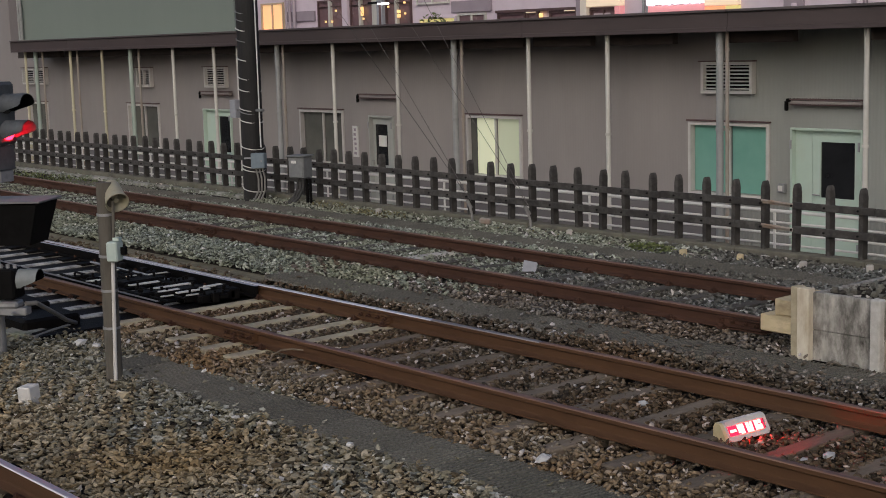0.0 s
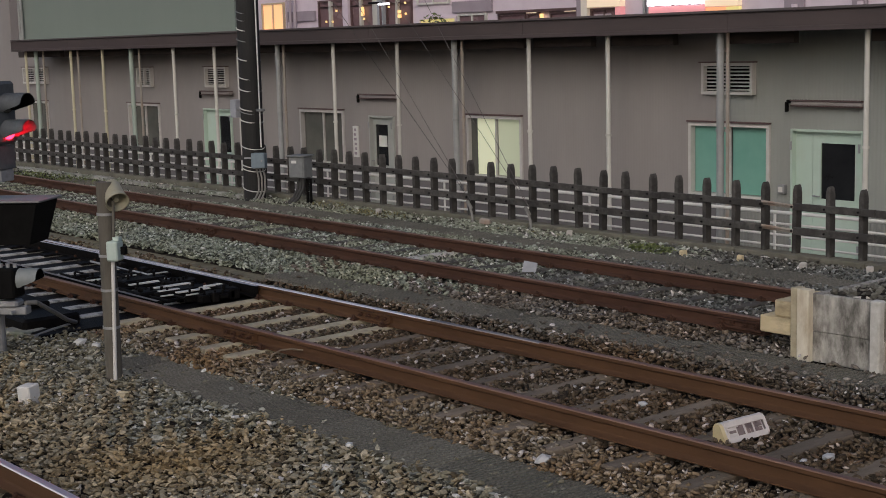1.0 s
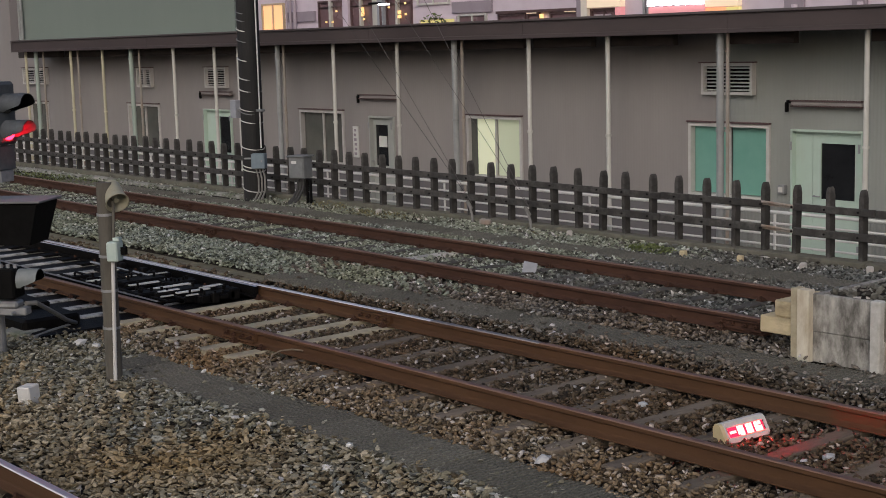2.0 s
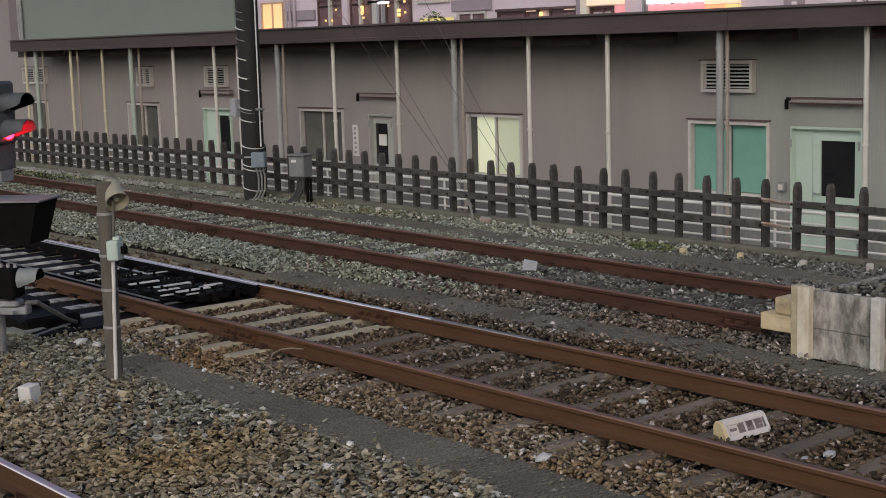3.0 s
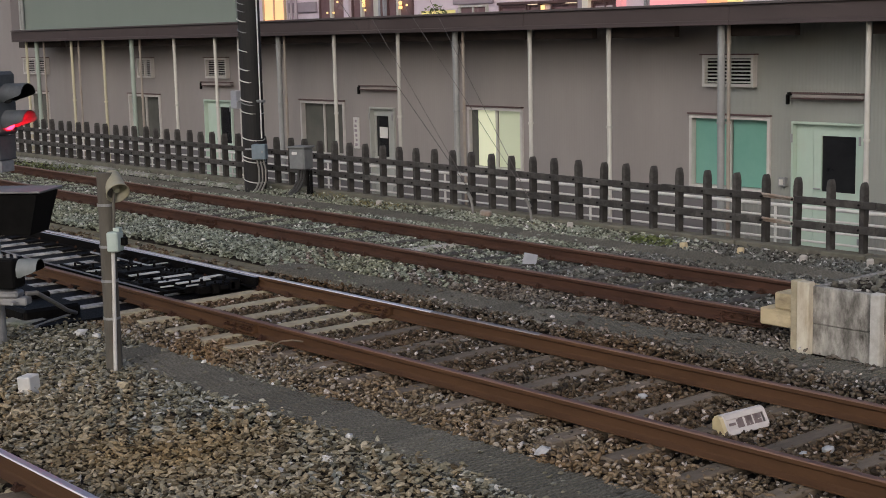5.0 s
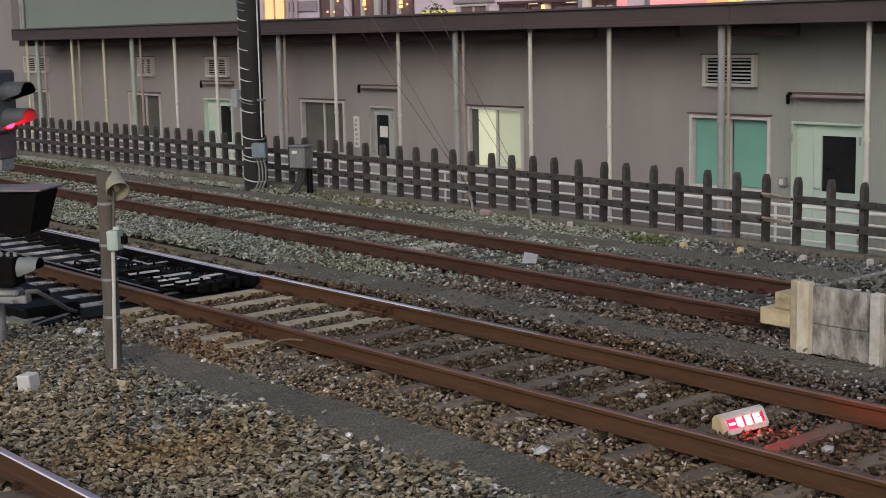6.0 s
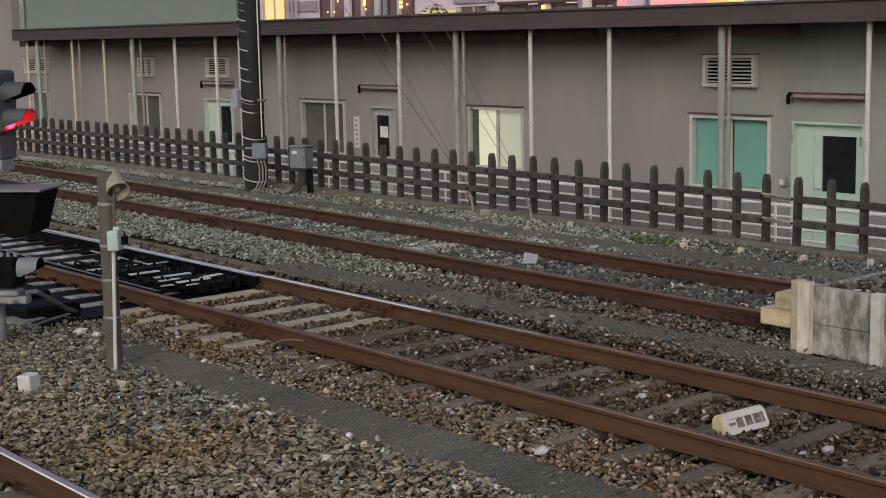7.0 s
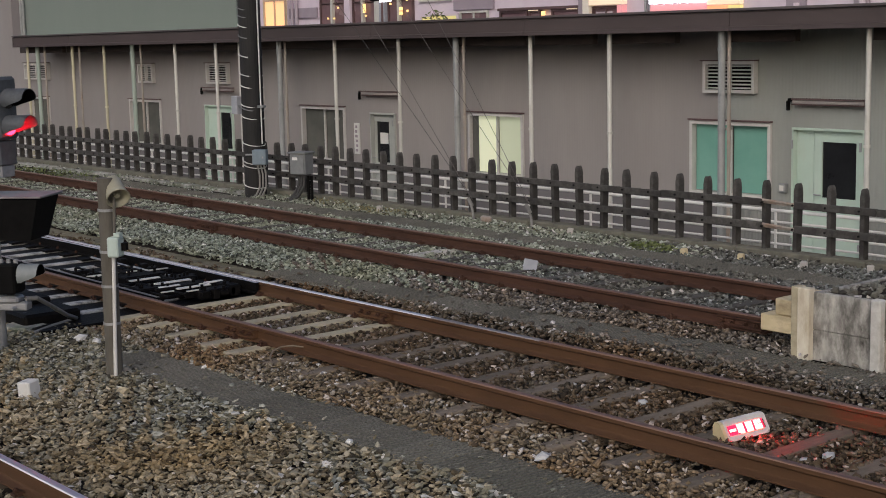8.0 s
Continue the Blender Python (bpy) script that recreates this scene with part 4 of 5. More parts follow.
rail_lamp(-31.0, -29.5, 1.68)

sg = thing("wall_sign", "narrow white vertical sign with dark marks on the wall", "sign", at=pose(-24.62, WALL_Y - 0.02, 0.72))
part("board", bmbox((0, 0, 0), (0.18, 0.03, 0.66)), M_WHITE, sg)
for i in range(6):
    part("dark_mark", bmbox((0.012 * math.sin(5 * i), -0.017, 0.25 - 0.1 * i), (0.06 + 0.03 * math.sin(2.3 * i) ** 2, 0.006, 0.035 + 0.02 * math.cos(3.1 * i) ** 2)), M_APT_GREY, sg)
wb = thing("switch_box", "small grey switch box on the wall beside the door", "box", at=pose(-13.55, WALL_Y - 0.04, 0.41))
part("body", bmbox((0, 0, 0), (0.12, 0.09, 0.14), bevel=0.01), M_GREYMETAL, wb)
part("lid", bmbox((0, -0.05, 0), (0.07, 0.012, 0.08)), M_WHITE, wb)


def post(x, y, r, m, name, label, group, rings=()):
    bm = bmesh.new()
    rod(bm, (0, 0, YARD_Z), (0, 0, 2.83), r, 14)
    t = thing(name, label, "post" if name == "walkway_post" else "pipe", group, at=pose(x, y, 0, 0, 0, 0))
    part("tube", bm, m, t, smooth=False)
    for z in rings:
        part("clamp", bmrod((0, 0, z - 0.02), (0, 0, z + 0.02), r + 0.012, 14), m, t)
    part("base_plate", bmbox((0, 0, YARD_Z + 0.01), (r * 3, r * 3, 0.02)), M_GREYMETAL, t)


for px in (-39.16, -36.26, -34.40, -30.69, -28.80, -27.77, -24.10, -21.98, -18.27, -16.39, -11.50, -9.3, -7.0):
    post(px, 17.1, 0.038, M_POST if px > -33 else M_POST_CREAM, "walkway_post", "slim pale painted steel post carrying the eave", "walkway posts", (1.2,))
for px in (-38.47, -32.84, -26.16, -20.27, -14.06, -8.0):
    post(px, 17.1, 0.056, M_PIPE if px > -30 else M_PIPE_GREEN, "downpipe", "painted downpipe under the eave", "downpipes", (2.55, 1.35, 0.2))
for px in (-38.09, -35.92, -32.48, -25.99, -20.10, -13.95, -7.8):
    post(px, 17.14, 0.028, M_PIPE_RUST, "service_pipe", "thin rust-stained pipe beside the downpipe", "service pipes", (2.55, 1.35))


def yard_railing():
    t = thing("handrail", "white pipe railing with four bars along the walkway", "railing")
    for z, r in ((0.262, 0.026), (0.10, 0.017), (-0.06, 0.017), (-0.213, 0.017)):
        part("bar", bmrod((-41, 16.6, z), (-3, 16.6, z), r, 8), M_WHITE, t)
    me = mesh_of(bmrod((0, 0, YARD_Z), (0, 0, 0.262), 0.02, 8), M_WHITE, name="baluster")
    for i in range(21):
        o = new("baluster", me)
        o.parent = t
        o.location = (-3.4 - 1.85 * i, 16.6, 0)


yard_railing()


# ---- upper storey and far buildings ----
def upper_storey():
    t = thing("roof_screen", "plain grey-green clad screen wall standing on the low roof", "screen wall")
    part("cladding", bmbox((-34.25, 17.62, 5.1), (11.8, 0.4, 4.1)), M_UPPER, t)
    part("sill_strip", bmbox((-34.25, 17.38, 3.10), (11.86, 0.06, 0.09)), M_UPPER, t)
    for x in (-39.95, -39.8):
        part("downpipe", bmrod((x, 17.33, 3.06), (x, 17.33, 7), 0.04, 10), M_PIPE, t)


upper_storey()


def apartment():
    """Far building, of which the lowest storey shows over the roof."""
    Y = 42.0
    t = thing("apartment_building", "pale mauve rendered building with lit windows at dusk", "building")
    part("wall", bmbox((-46, Y + 4, 6), (60, 8, 13.4)), M_APT, t)

    def win(x0, x1, z0, z1, pane, frame=M_APT_BROWNFRAME, mull=2, out=0.0):
        bm = bmesh.new()
        w, h, f = x1 - x0, z1 - z0, 0.09
        cx, cz = (x0 + x1) / 2, (z0 + z1) / 2
        for c, s in (((cx, Y - 0.05 - out, z1 - f / 2), (w, 0.14, f)), ((cx, Y - 0.05 - out, z0 + f / 2), (w, 0.14, f)), ((x0 + f / 2, Y - 0.05 - out, cz), (f, 0.14, h - 2 * f)), ((x1 - f / 2, Y - 0.05 - out, cz), (f, 0.14, h - 2 * f))):
            box(bm, c, s)
        for i in range(1, mull):
            box(bm, (x0 + w * i / mull, Y - 0.05 - out, cz), (f * 0.8, 0.12, h - 2 * f))
        wd = part("window", bm, frame, t)
        part("pane", bmbox((cx, Y - 0.03 - out, cz), (w - 2 * f, 0.01, h - 2 * f)), pane, wd)

    def slab(name, x0, x1, z0, z1, m, deep=0.12, label=""):
        return part(name, bmbox(((x0 + x1) / 2, Y - deep / 2, (z0 + z1) / 2), (x1 - x0, deep, z1 - z0), bevel=0.01), m, t, label)

    def light(x, z, w=0.10, h=0.09):
        part("lamp", bmbox((x, Y - 0.16, z), (w, 0.05, h)), M_WARM_SPOT, t)

    # tall lit window, pipes and a grey panel
    win(-65.46, -63.35, 3.36, 4.88, M_WARM, M_CREAM_FRAME, 2)
    # Emissive slab put in for the orange glow at the window's foot.
    slab("foot_glow", -65.3, -63.5, 3.30, 3.46, M_WARM_DEEP, 0.24)
    slab("panel", -63.09, -60.52, 3.86, 4.37, M_APT_GREY)
    for x, r in ((-62.9, 0.05), (-62.56, 0.07), (-62.15, 0.09)):
        part("pipe", bmrod((x, Y - 0.22, 0), (x, Y - 0.22, 9), r, 8), M_APT_DIM, t)
    # three glazed bays between pale piers
    for x0, x1, mx in ((-60.22, -57.95, -59.10), (-57.45, -55.51, -56.55), (-54.60, -52.68, -53.70)):
        win(x0, x1, 2.2, 4.84, M_APT_BROWN, M_APT_BROWNFRAME, 1)
        slab("mullion", mx - 0.08, mx + 0.08, 2.2, 4.80, M_POST, 0.2)
        slab("transom", x0 + 0.1, x1 - 0.1, 4.50, 4.55, M_APT_BROWNFRAME, 0.14)
    slab("pier", -57.95, -57.50, 0, 9, M_APT, 0.24)
    slab("pier", -55.48, -55.10, 0, 9, M_POST, 0.26)
    slab("pier", -55.05, -54.62, 0, 9, M_PLATE, 0.30)
    for x, z in ((-59.45, 3.79), (-58.9, 3.78), (-58.55, 4.3), (-56.28, 3.85), (-53.02, 4.0), (-53.05, 4.5), (-54.3, 4.35)):
        light(x, z)
    part("lit_strip", bmbox((-56.34, Y - 0.18, 4.20), (0.18, 0.05, 0.42)), M_WARM_SPOT, t)
    part("lit_strip", bmbox((-53.47, Y - 0.18, 4.10), (0.20, 0.05, 0.15)), M_WARM_SPOT, t)
    part("lit_strip", bmbox((-53.47, Y - 0.18, 3.90), (0.22, 0.05, 0.15)), M_WARM_SPOT, t)
    # window box with a lit strip, windows of the next flat
    win(-52.18, -49.48, 3.1, 3.78, M_WARM_DIM, M_APT, 1)
    win(-52.26, -49.95, 4.36, 5.6, M_APT_DIM, M_POST, 2)
    slab("panel", -49.75, -47.09, 3.92, 4.42, M_APT_GREY)
    win(-49.36, -47.46, 2.8, 3.87, M_APT_BROWN, M_POST, 2)
    # low brown windows with ceiling lights behind the glass
    slab("window_head", -46.72, -41.78, 3.80, 3.92, M_APT_BROWNFRAME, 0.2)
    win(-46.68, -44.93, 2.4, 3.80, M_APT_BROWN, M_APT_BROWNFRAME, 1)
    win(-44.85, -44.10, 2.4, 3.80, M_APT_BROWN, M_APT_BROWNFRAME, 1)
    win(-43.45, -41.84, 2.4, 3.80, M_APT_BROWN, M_APT_BROWNFRAME, 1)
    part("lit_strip", bmbox((-44.5, Y - 0.16, 3.79), (0.55, 0.05, 0.05)), M_CREAM, t)
    part("lit_strip", bmbox((-43.88, Y - 0.16, 3.55), (0.2, 0.05, 0.36)), M_WARM_SPOT, t)
    part("lit_strip", bmbox((-42.2, Y - 0.16, 3.79), (0.6, 0.05, 0.05)), M_CREAM, t)
    slab("pier", -41.80, -41.48, 0, 9, M_APT_GREY, 0.2)
    slab("pier", -41.46, -41.10, 0, 9, M_CREAM_WALL, 0.3)
    # shop corner: cream lit panel, brown window, red strip, sign
    slab("lit_panel", -41.10, -39.28, 3.88, 4.8, M_CREAM, 0.3, "cream lit panel")
    win(-41.10, -39.58, 2.4, 3.84, M_APT_BROWN, M_APT_BROWNFRAME, 2)
    slab("curtain", -40.9, -40.0, 2.6, 3.62, M_APT_DIM, 0.09)
    slab("red_strip", -39.56, -39.28, 2.4, 3.86, M_PINK, 0.3)
    for x in (-38.2, -38.0):
        part("pipe", bmrod((x, Y - 0.1, 0), (x, Y - 0.1, 9), 0.06, 8), M_GREYMETAL, t)
    slab("sign_band", -37.89, -35.09, 2.9, 3.80, M_PINK, 0.2)
    slab("sign_panel", -37.89, -35.09, 3.82, 4.9, M_APT, 0.2)
    for k in range(7):  # glowing marks of an unreadable sign
        x = -37.72 + 0.40 * k
        part("sign_mark", bmbox((x, Y - 0.25, 4.02 + 0.02 * (k % 2)), (0.33 if k != 3 else 0.2, 0.06, 0.38)), M_SIGN_WHITE, t)
        part("sign_mark", bmbox((x + 0.12, Y - 0.25, 3.87), (0.16, 0.06, 0.09)), M_SIGN_WHITE, t)
    slab("lit_panel", -35.08, -33.54, 3.72, 4.8, M_CREAM, 0.22, "cream lit panel")
    slab("sign_band", -35.08, -34.12, 2.9, 3.69, M_ORANGE, 0.2)
    slab("lit_panel", -34.11, -33.54, 2.9, 3.69, M_WARM_DIM, 0.2)
    for x0, x1 in ((-31.59, -30.76), (-28.81, -28.23), (-26.4, -25.6)):
        slab("niche_panel", x0, x1, 2.6, 5.4, M_APT_GREY)
        part("niche_lamp", bmrod(((x0 + x1) / 2 + 0.1, Y - 0.2, 3.3), ((x0 + x1) / 2 + 0.1, Y - 0.2, 3.68), 0.11, 8), M_APT, t)
    return t


apartment()

sl = thing("street_lamp", "lit street lamp behind the low building", "lamp", at=pose(-49.92, 38.0, YARD_Z))
part("pole", bmrod((0, 0, 0), (0, 0, 5.02), 0.05, 10), M_APT_BROWNFRAME, sl)
part("arm", bmbox((-0.38, 0, 5.07), (0.85, 0.14, 0.09), bevel=0.03), M_BLACK, sl)
part("lens", bmbox((0.25, 0, 5.01), (0.68, 0.2, 0.09), bevel=0.035), M_SIGN_WHITE, sl)


def leaf_clump(name, label, category, m, cx, cy, cz, rx, ry, rz, n, size, seed, stems=True):
    rng = random.Random(seed)
    bm = bmesh.new()
    for _ in range(n):
        a, d, h = rng.uniform(0, 6.283), rng.random() ** 0.5, rng.random()
        x, y, z = cx + rx * d * math.cos(a), cy + ry * d * math.sin(a), cz + rz * h * (1.15 - d * 0.8)
        s = size * rng.uniform(0.6, 1.4)
        mt = pose(x, y, z, rng.uniform(-60, 60), rng.uniform(-60, 60), rng.uniform(0, 360))
        vs = [bm.verts.new(mt @ Vector(p)) for p in ((0, -s, 0), (0.45 * s, -0.2 * s, 0.1 * s), (0.32 * s, 0.5 * s, 0.05 * s), (0, s, -0.1 * s), (-0.32 * s, 0.5 * s, 0.05 * s), (-0.45 * s, -0.2 * s, 0.1 * s))]
        bm.faces.new(vs)
        if stems and rng.random() < 0.3:
            b = Vector((x + rng.uniform(-0.02, 0.02), y + rng.uniform(-0.02, 0.02), cz - 0.02))
            if (Vector((x, y, z)) - b).length > 0.02:
                rod(bm, b, (x, y, z), 0.0025, 3)
    tagged(part(name, bm, m), label, category, kind="stuff")


leaf_clump("weeds", "low green weeds growing in the grey ballast", "weeds", M_LEAF, -13.0, 14.32, -0.08, 0.42, 0.26, 0.12, 330, 0.032, 3)
leaf_clump("weeds", "dry yellowish weeds at the foot of the fence", "weeds", M_LEAF_DRY, -19.4, 14.55, -0.09, 0.9, 0.25, 0.07, 420, 0.018, 4)
leaf_clump("weeds", "dry weeds at the foot of the fence", "weeds", M_LEAF_DRY, -15.6, 14.55, -0.1, 1.2, 0.22, 0.05, 300, 0.02, 5)
leaf_clump("weeds", "green weeds along the kerb", "weeds", M_LEAF, -30.5, 13.9, -0.1, 3.0, 0.4, 0.12, 500, 0.03, 6)
leaf_clump("weeds", "green weeds around the cabinet stand", "weeds", M_LEAF_DRY, -20.9, 14.6, -0.08, 0.5, 0.2, 0.14, 90, 0.022, 8)
leaf_clump("roof_plants", "leafy potted plants before a lit window", "plants", M_LEAF, -50.35, 41.3, 3.0, 1.35, 0.35, 1.0, 260, 0.11, 7)


# ---- signal mast ----
def signal_hood(bm, c, f, r=0.125, length=0.34):
    """A visor: a tube open in front and cut away below, with wall thickness."""
    f = Vector(f).normalized()
    side = f.cross(Vector((0, 0, 1))).normalized()
    up = side.cross(f)
    n, k = 22, 7
    for rad, flip in ((r, False), (r - 0.008, True)):
        rows = []
        for j in range(k + 1):
            row = []
            for i in range(n + 1):
                a = radians(-128 + 256 * i / n)
                cut = 0.5 + 0.5 * math.cos(a)
                g = min(max((cut - 0.14) / 0.42, 0.0), 1.0)
                d = length * (j / k) * (0.10 + 0.90 * g * g * (3 - 2 * g))
                row.append(bm.verts.new(Vector(c) + f * d + side * (rad * math.sin(a)) + up * (rad * math.cos(a))))
            rows.append(row)
        for j in range(k):
            for i in range(n):
                q = (rows[j][i], rows[j + 1][i], rows[j + 1][i + 1], rows[j][i + 1])
                bm.faces.new(q[::-1] if flip else q).material_index = int(flip)


F_SIG = Vector((0.90, 0.44, 0)).normalized()
F_BOX = Vector((0.74, 0.67, 0)).normalized()
MAST = Vector((-13.90, 5.60, 0))


def signal_mast():
    t = thing("railway_signal", "grey colour-light signal on a mast with one red lamp lit", "signal")
    part("mast", bmrod((MAST.x, MAST.y, -0.3), (MAST.x, MAST.y, 2.75), 0.05, 14), M_GREYMETAL, t)
    ang = math.degrees(math.atan2(F_SIG.y, F_SIG.x))
    lens = MAST + F_SIG * 0.30
    zs = (2.325, 2.065)
    bm = bmesh.new()
    c = MAST + F_SIG * 0.17
    box(bm, (c.x, c.y, 2.24), (0.22, 0.30, 0.62), rz=ang, bevel=0.03)
    part("housing", bm, M_SIGNAL, t)
    bm = bmesh.new()
    box(bm, (c.x, c.y, 1.80), (0.16, 0.24, 0.24), rz=ang, bevel=0.01)
    nb = part("number_box", bm, M_SIGNAL, t)
    for i in range(3):
        s = Vector((F_SIG.y, -F_SIG.x, 0))
        q = c + s * 0.124 + F_SIG * (-0.04 + 0.045 * i)
        part("plate_mark", bmbox((q.x, q.y, 1.83), (0.03, 0.006, 0.06), rz=ang), M_WHITE, nb)
    part("lower_bracket", bmbox((c.x, c.y, 1.62), (0.13, 0.2, 0.12), rz=ang, bevel=0.01), M_GREYMETAL, t)
    for i, z in enumerate(zs):
        p = lens + Vector((0, 0, z))
        bm = bmesh.new()
        signal_hood(bm, p - F_SIG * 0.02, F_SIG, 0.110, 0.27)
        # Unlit hood blackened inside for its shade; lit hood grey to catch red.
        part("hood", bm, [M_SIGNAL, M_SIGNAL if i else M_BLACK], t, smooth=True)
        bm = bmesh.new()
        rod(bm, p - F_SIG * 0.05, p - F_SIG * 0.005, 0.088, 20)
        part("lens", bm, M_REDLENS if i else M_DARKGLASS, t, "glowing red lens" if i else "unlit dark lens")
    # black louvred box in the middle of the mast
    bm = bmesh.new()
    c = Vector((-13.95, 5.42, 0)) + F_BOX * 0.28
    ang = math.degrees(math.atan2(F_BOX.y, F_BOX.x))
    sd = Vector((F_BOX.y, -F_BOX.x, 0))
    ring = []
    for z, la, lb, w in ((0.955, -0.42, 0.40, 0.22), (1.36, -0.5, 0.51, 0.26)):
        ring.append([bm.verts.new(c + F_BOX * l + sd * s * w + Vector((0, 0, z))) for l, s in ((la, -1), (lb, -1), (lb, 1), (la, 1))])
    bm.faces.new(ring[0][::-1]), bm.faces.new(ring[1])
    for i in range(4):
        bm.faces.new((ring[0][i], ring[0][(i + 1) % 4], ring[1][(i + 1) % 4], ring[1][i]))
    bb = part("indicator_box", bm, M_BLACK, t, "black tapered box with a grey top")
    bm = bmesh.new()
    q = c + F_BOX * 0.03
    box(bm, (q.x, q.y, 1.385), (1.05, 0.56, 0.022), rz=ang, bevel=0.006)
    part("box_top", bm, M_CABINET, bb)
    q = c + sd * 0.245 + F_BOX * 0.05
    part("blue_tag", bmbox((q.x, q.y, 1.04), (0.06, 0.01, 0.03), rz=ang), M_BLUEBOX, bb)
    return t


signal_mast()


def dwarf_signal():
    base = Vector((-13.60, 5.56, 0.03))
    t = thing("dwarf_signal", "small black hooded ground signal on a pale bracket", "signal")
    ang = math.degrees(math.atan2(F_BOX.y, F_BOX.x))
    leg = base - F_BOX * 0.42
    part("stand", bmrod((leg.x, leg.y, -0.3), (leg.x, leg.y, 0.26), 0.045, 12), M_CABINET, t)
    part("foot", bmbox((leg.x, leg.y, -0.235), (0.3, 0.3, 0.06), rz=ang, bevel=0.01), M_KERB, t)
    c = base + F_BOX * 0.04
    q = base - F_BOX * 0.12
    part("bracket", bmbox((q.x, q.y, 0.29), (0.70, 0.14, 0.08), rz=ang, bevel=0.012), M_GREYMETAL, t)
    part("collar", bmbox((c.x, c.y, 0.36), (0.22, 0.18, 0.07), rz=ang, bevel=0.02), M_GREYMETAL, t)
    part("housing", bmbox((c.x, c.y, 0.57), (0.22, 0.26, 0.30), rz=ang, bevel=0.02), M_BLACK, t)
    for k in (-0.075, 0.0, 0.075):
        q = c + F_BOX * k
        part("cap_bolt", bmrod((q.x, q.y, 0.71), (q.x, q.y, 0.76), 0.022, 8), M_GREYMETAL, t)
    q = c - F_BOX * 0.125
    part("rear_cover", bmbox((q.x, q.y, 0.56), (0.03, 0.24, 0.26), rz=ang, bevel=0.01), M_PIPE, t)
    p = Vector((c.x, c.y, 0.60)) + F_BOX * 0.12
    bm = bmesh.new()
    signal_hood(bm, p, F_BOX, 0.112, 0.21)
    part("hood", bm, [M_HOODGREY, M_BLACK], t, smooth=True)
    part("lens", bmrod(p - F_BOX * 0.01, p + F_BOX * 0.01, 0.09, 18), M_DARKGLASS, t)
    for s in (-0.1, 0.1):
        q = c + Vector((F_BOX.y, -F_BOX.x, 0)) * 0.12 + F_BOX * s
        part("bolt", bmrod((q.x, q.y, 0.29), (q.x + 0.02, q.y - 0.05, 0.29), 0.02, 6), M_GREYMETAL, t)
    bm = bmesh.new()
    a = c + F_BOX * 0.16
    tube(bm, [(a.x, a.y, 0.36), (a.x - 0.02, a.y + 0.12, 0.35), (-13.75, 6.12, 0.17), (-14.25, 6.48, -0.03), (-14.62, 6.75, -0.15), (-14.73, 6.80, -0.17), (-14.66, 6.68, -0.18), (-14.50, 6.38, -0.18), (-14.36, 6.14, -0.19)], 0.024, 8)
    part("cable", bm, M_CABLE_GREY, t)
    bm = bmesh.new()
    a = c - F_BOX * 0.22
    tube(bm, [(a.x, a.y, 0.30), (a.x - 0.03, a.y + 0.02, 0.1), (a.x - 0.01, a.y + 0.02, -0.1), (a.x + 0.05, a.y - 0.02, -0.24)], 0.022, 8)
    part("cable", bm, M_CABLE, t)


dwarf_signal()


# ---- loudspeaker pole ----
def speaker_pole():
    base = Vector((-11.90, 5.84, 0))
    t = thing("speaker_pole", "short leaning grey concrete pole beside the track", "pole")
    top = base + Vector((0.045, -0.01, 1.585))
    part("shaft", bmrod(base + Vector((0, 0, -0.3)), top + Vector((0, 0, 0.07)), 0.076, 18, 0.070), M_CONCPOLE, t, smooth=False)
    for k in (0.42, 0.62, 0.86, 0.2):
        c = base.lerp(top, k)
        part("band", bmrod(c - Vector((0, 0, 0.012)), c + Vector((0, 0, 0.012)), 0.080, 18), M_GREYMETAL, t)
    bx = base.lerp(top, 0.655) + Vector((0.115, 0.0, 0))
    jb = part("junction_box", bmbox((bx.x + 0.03, bx.y, bx.z), (0.11, 0.13, 0.18), rz=35, bevel=0.012), M_MINT, t, "pale mint junction box")
    part("dark_port", bmbox((bx.x + 0.075, bx.y + 0.065, bx.z), (0.05, 0.05, 0.07), rz=35), M_BLACK, jb)
    part("box_lug", bmbox((bx.x + 0.05, bx.y + 0.02, bx.z + 0.11), (0.06, 0.06, 0.03), rz=35), M_MINT, jb)
    bm = bmesh.new()
    tube(bm, [(bx.x, bx.y - 0.01, bx.z - 0.1), (base.x + 0.075, base.y - 0.03, -0.2)], 0.018, 10)
    part("conduit", bm, M_WHITE, t, "white plastic conduit")
    bm = bmesh.new()
    tube(bm, [(bx.x + 0.02, bx.y, bx.z + 0.1), (top.x + 0.10, top.y + 0.03, top.z - 0.1)], 0.014, 8)
    part("upper_conduit", bm, M_CONCPOLE, t)
    sp = thing("horn_speaker", "cream horn loudspeaker tilted down on the pole top", "loudspeaker", at=Matrix.Translation(top + Vector((0.06, 0.065, -0.05))) @ Matrix.Scale(1.08, 4))
    d = Vector((0.80, -0.12, -0.58)).normalized()
    bm = bmesh.new()
    prof = [(-0.125, 0.055), (-0.115, 0.074), (-0.105, 0.078), (0.02, 0.084), (0.085, 0.096), (0.10, 0.102), (0.10, 0.094), (0.03, 0.078), (-0.03, 0.04)]
    q = d.to_track_quat("Z", "Y").to_matrix()
    rings = [[bm.verts.new(q @ Vector((r * math.cos(6.2832 * i / 20), r * math.sin(6.2832 * i / 20), l))) for i in range(20)] for l, r in prof]
    for ra, rb in zip(rings, rings[1:]):
        for i in range(20):
            bm.faces.new((ra[i], ra[(i + 1) % 20], rb[(i + 1) % 20], rb[i]))
    bm.faces.new(rings[0][::-1]), bm.faces.new(rings[-1])
    part("horn", bm, M_SPEAKER, sp, smooth=True)
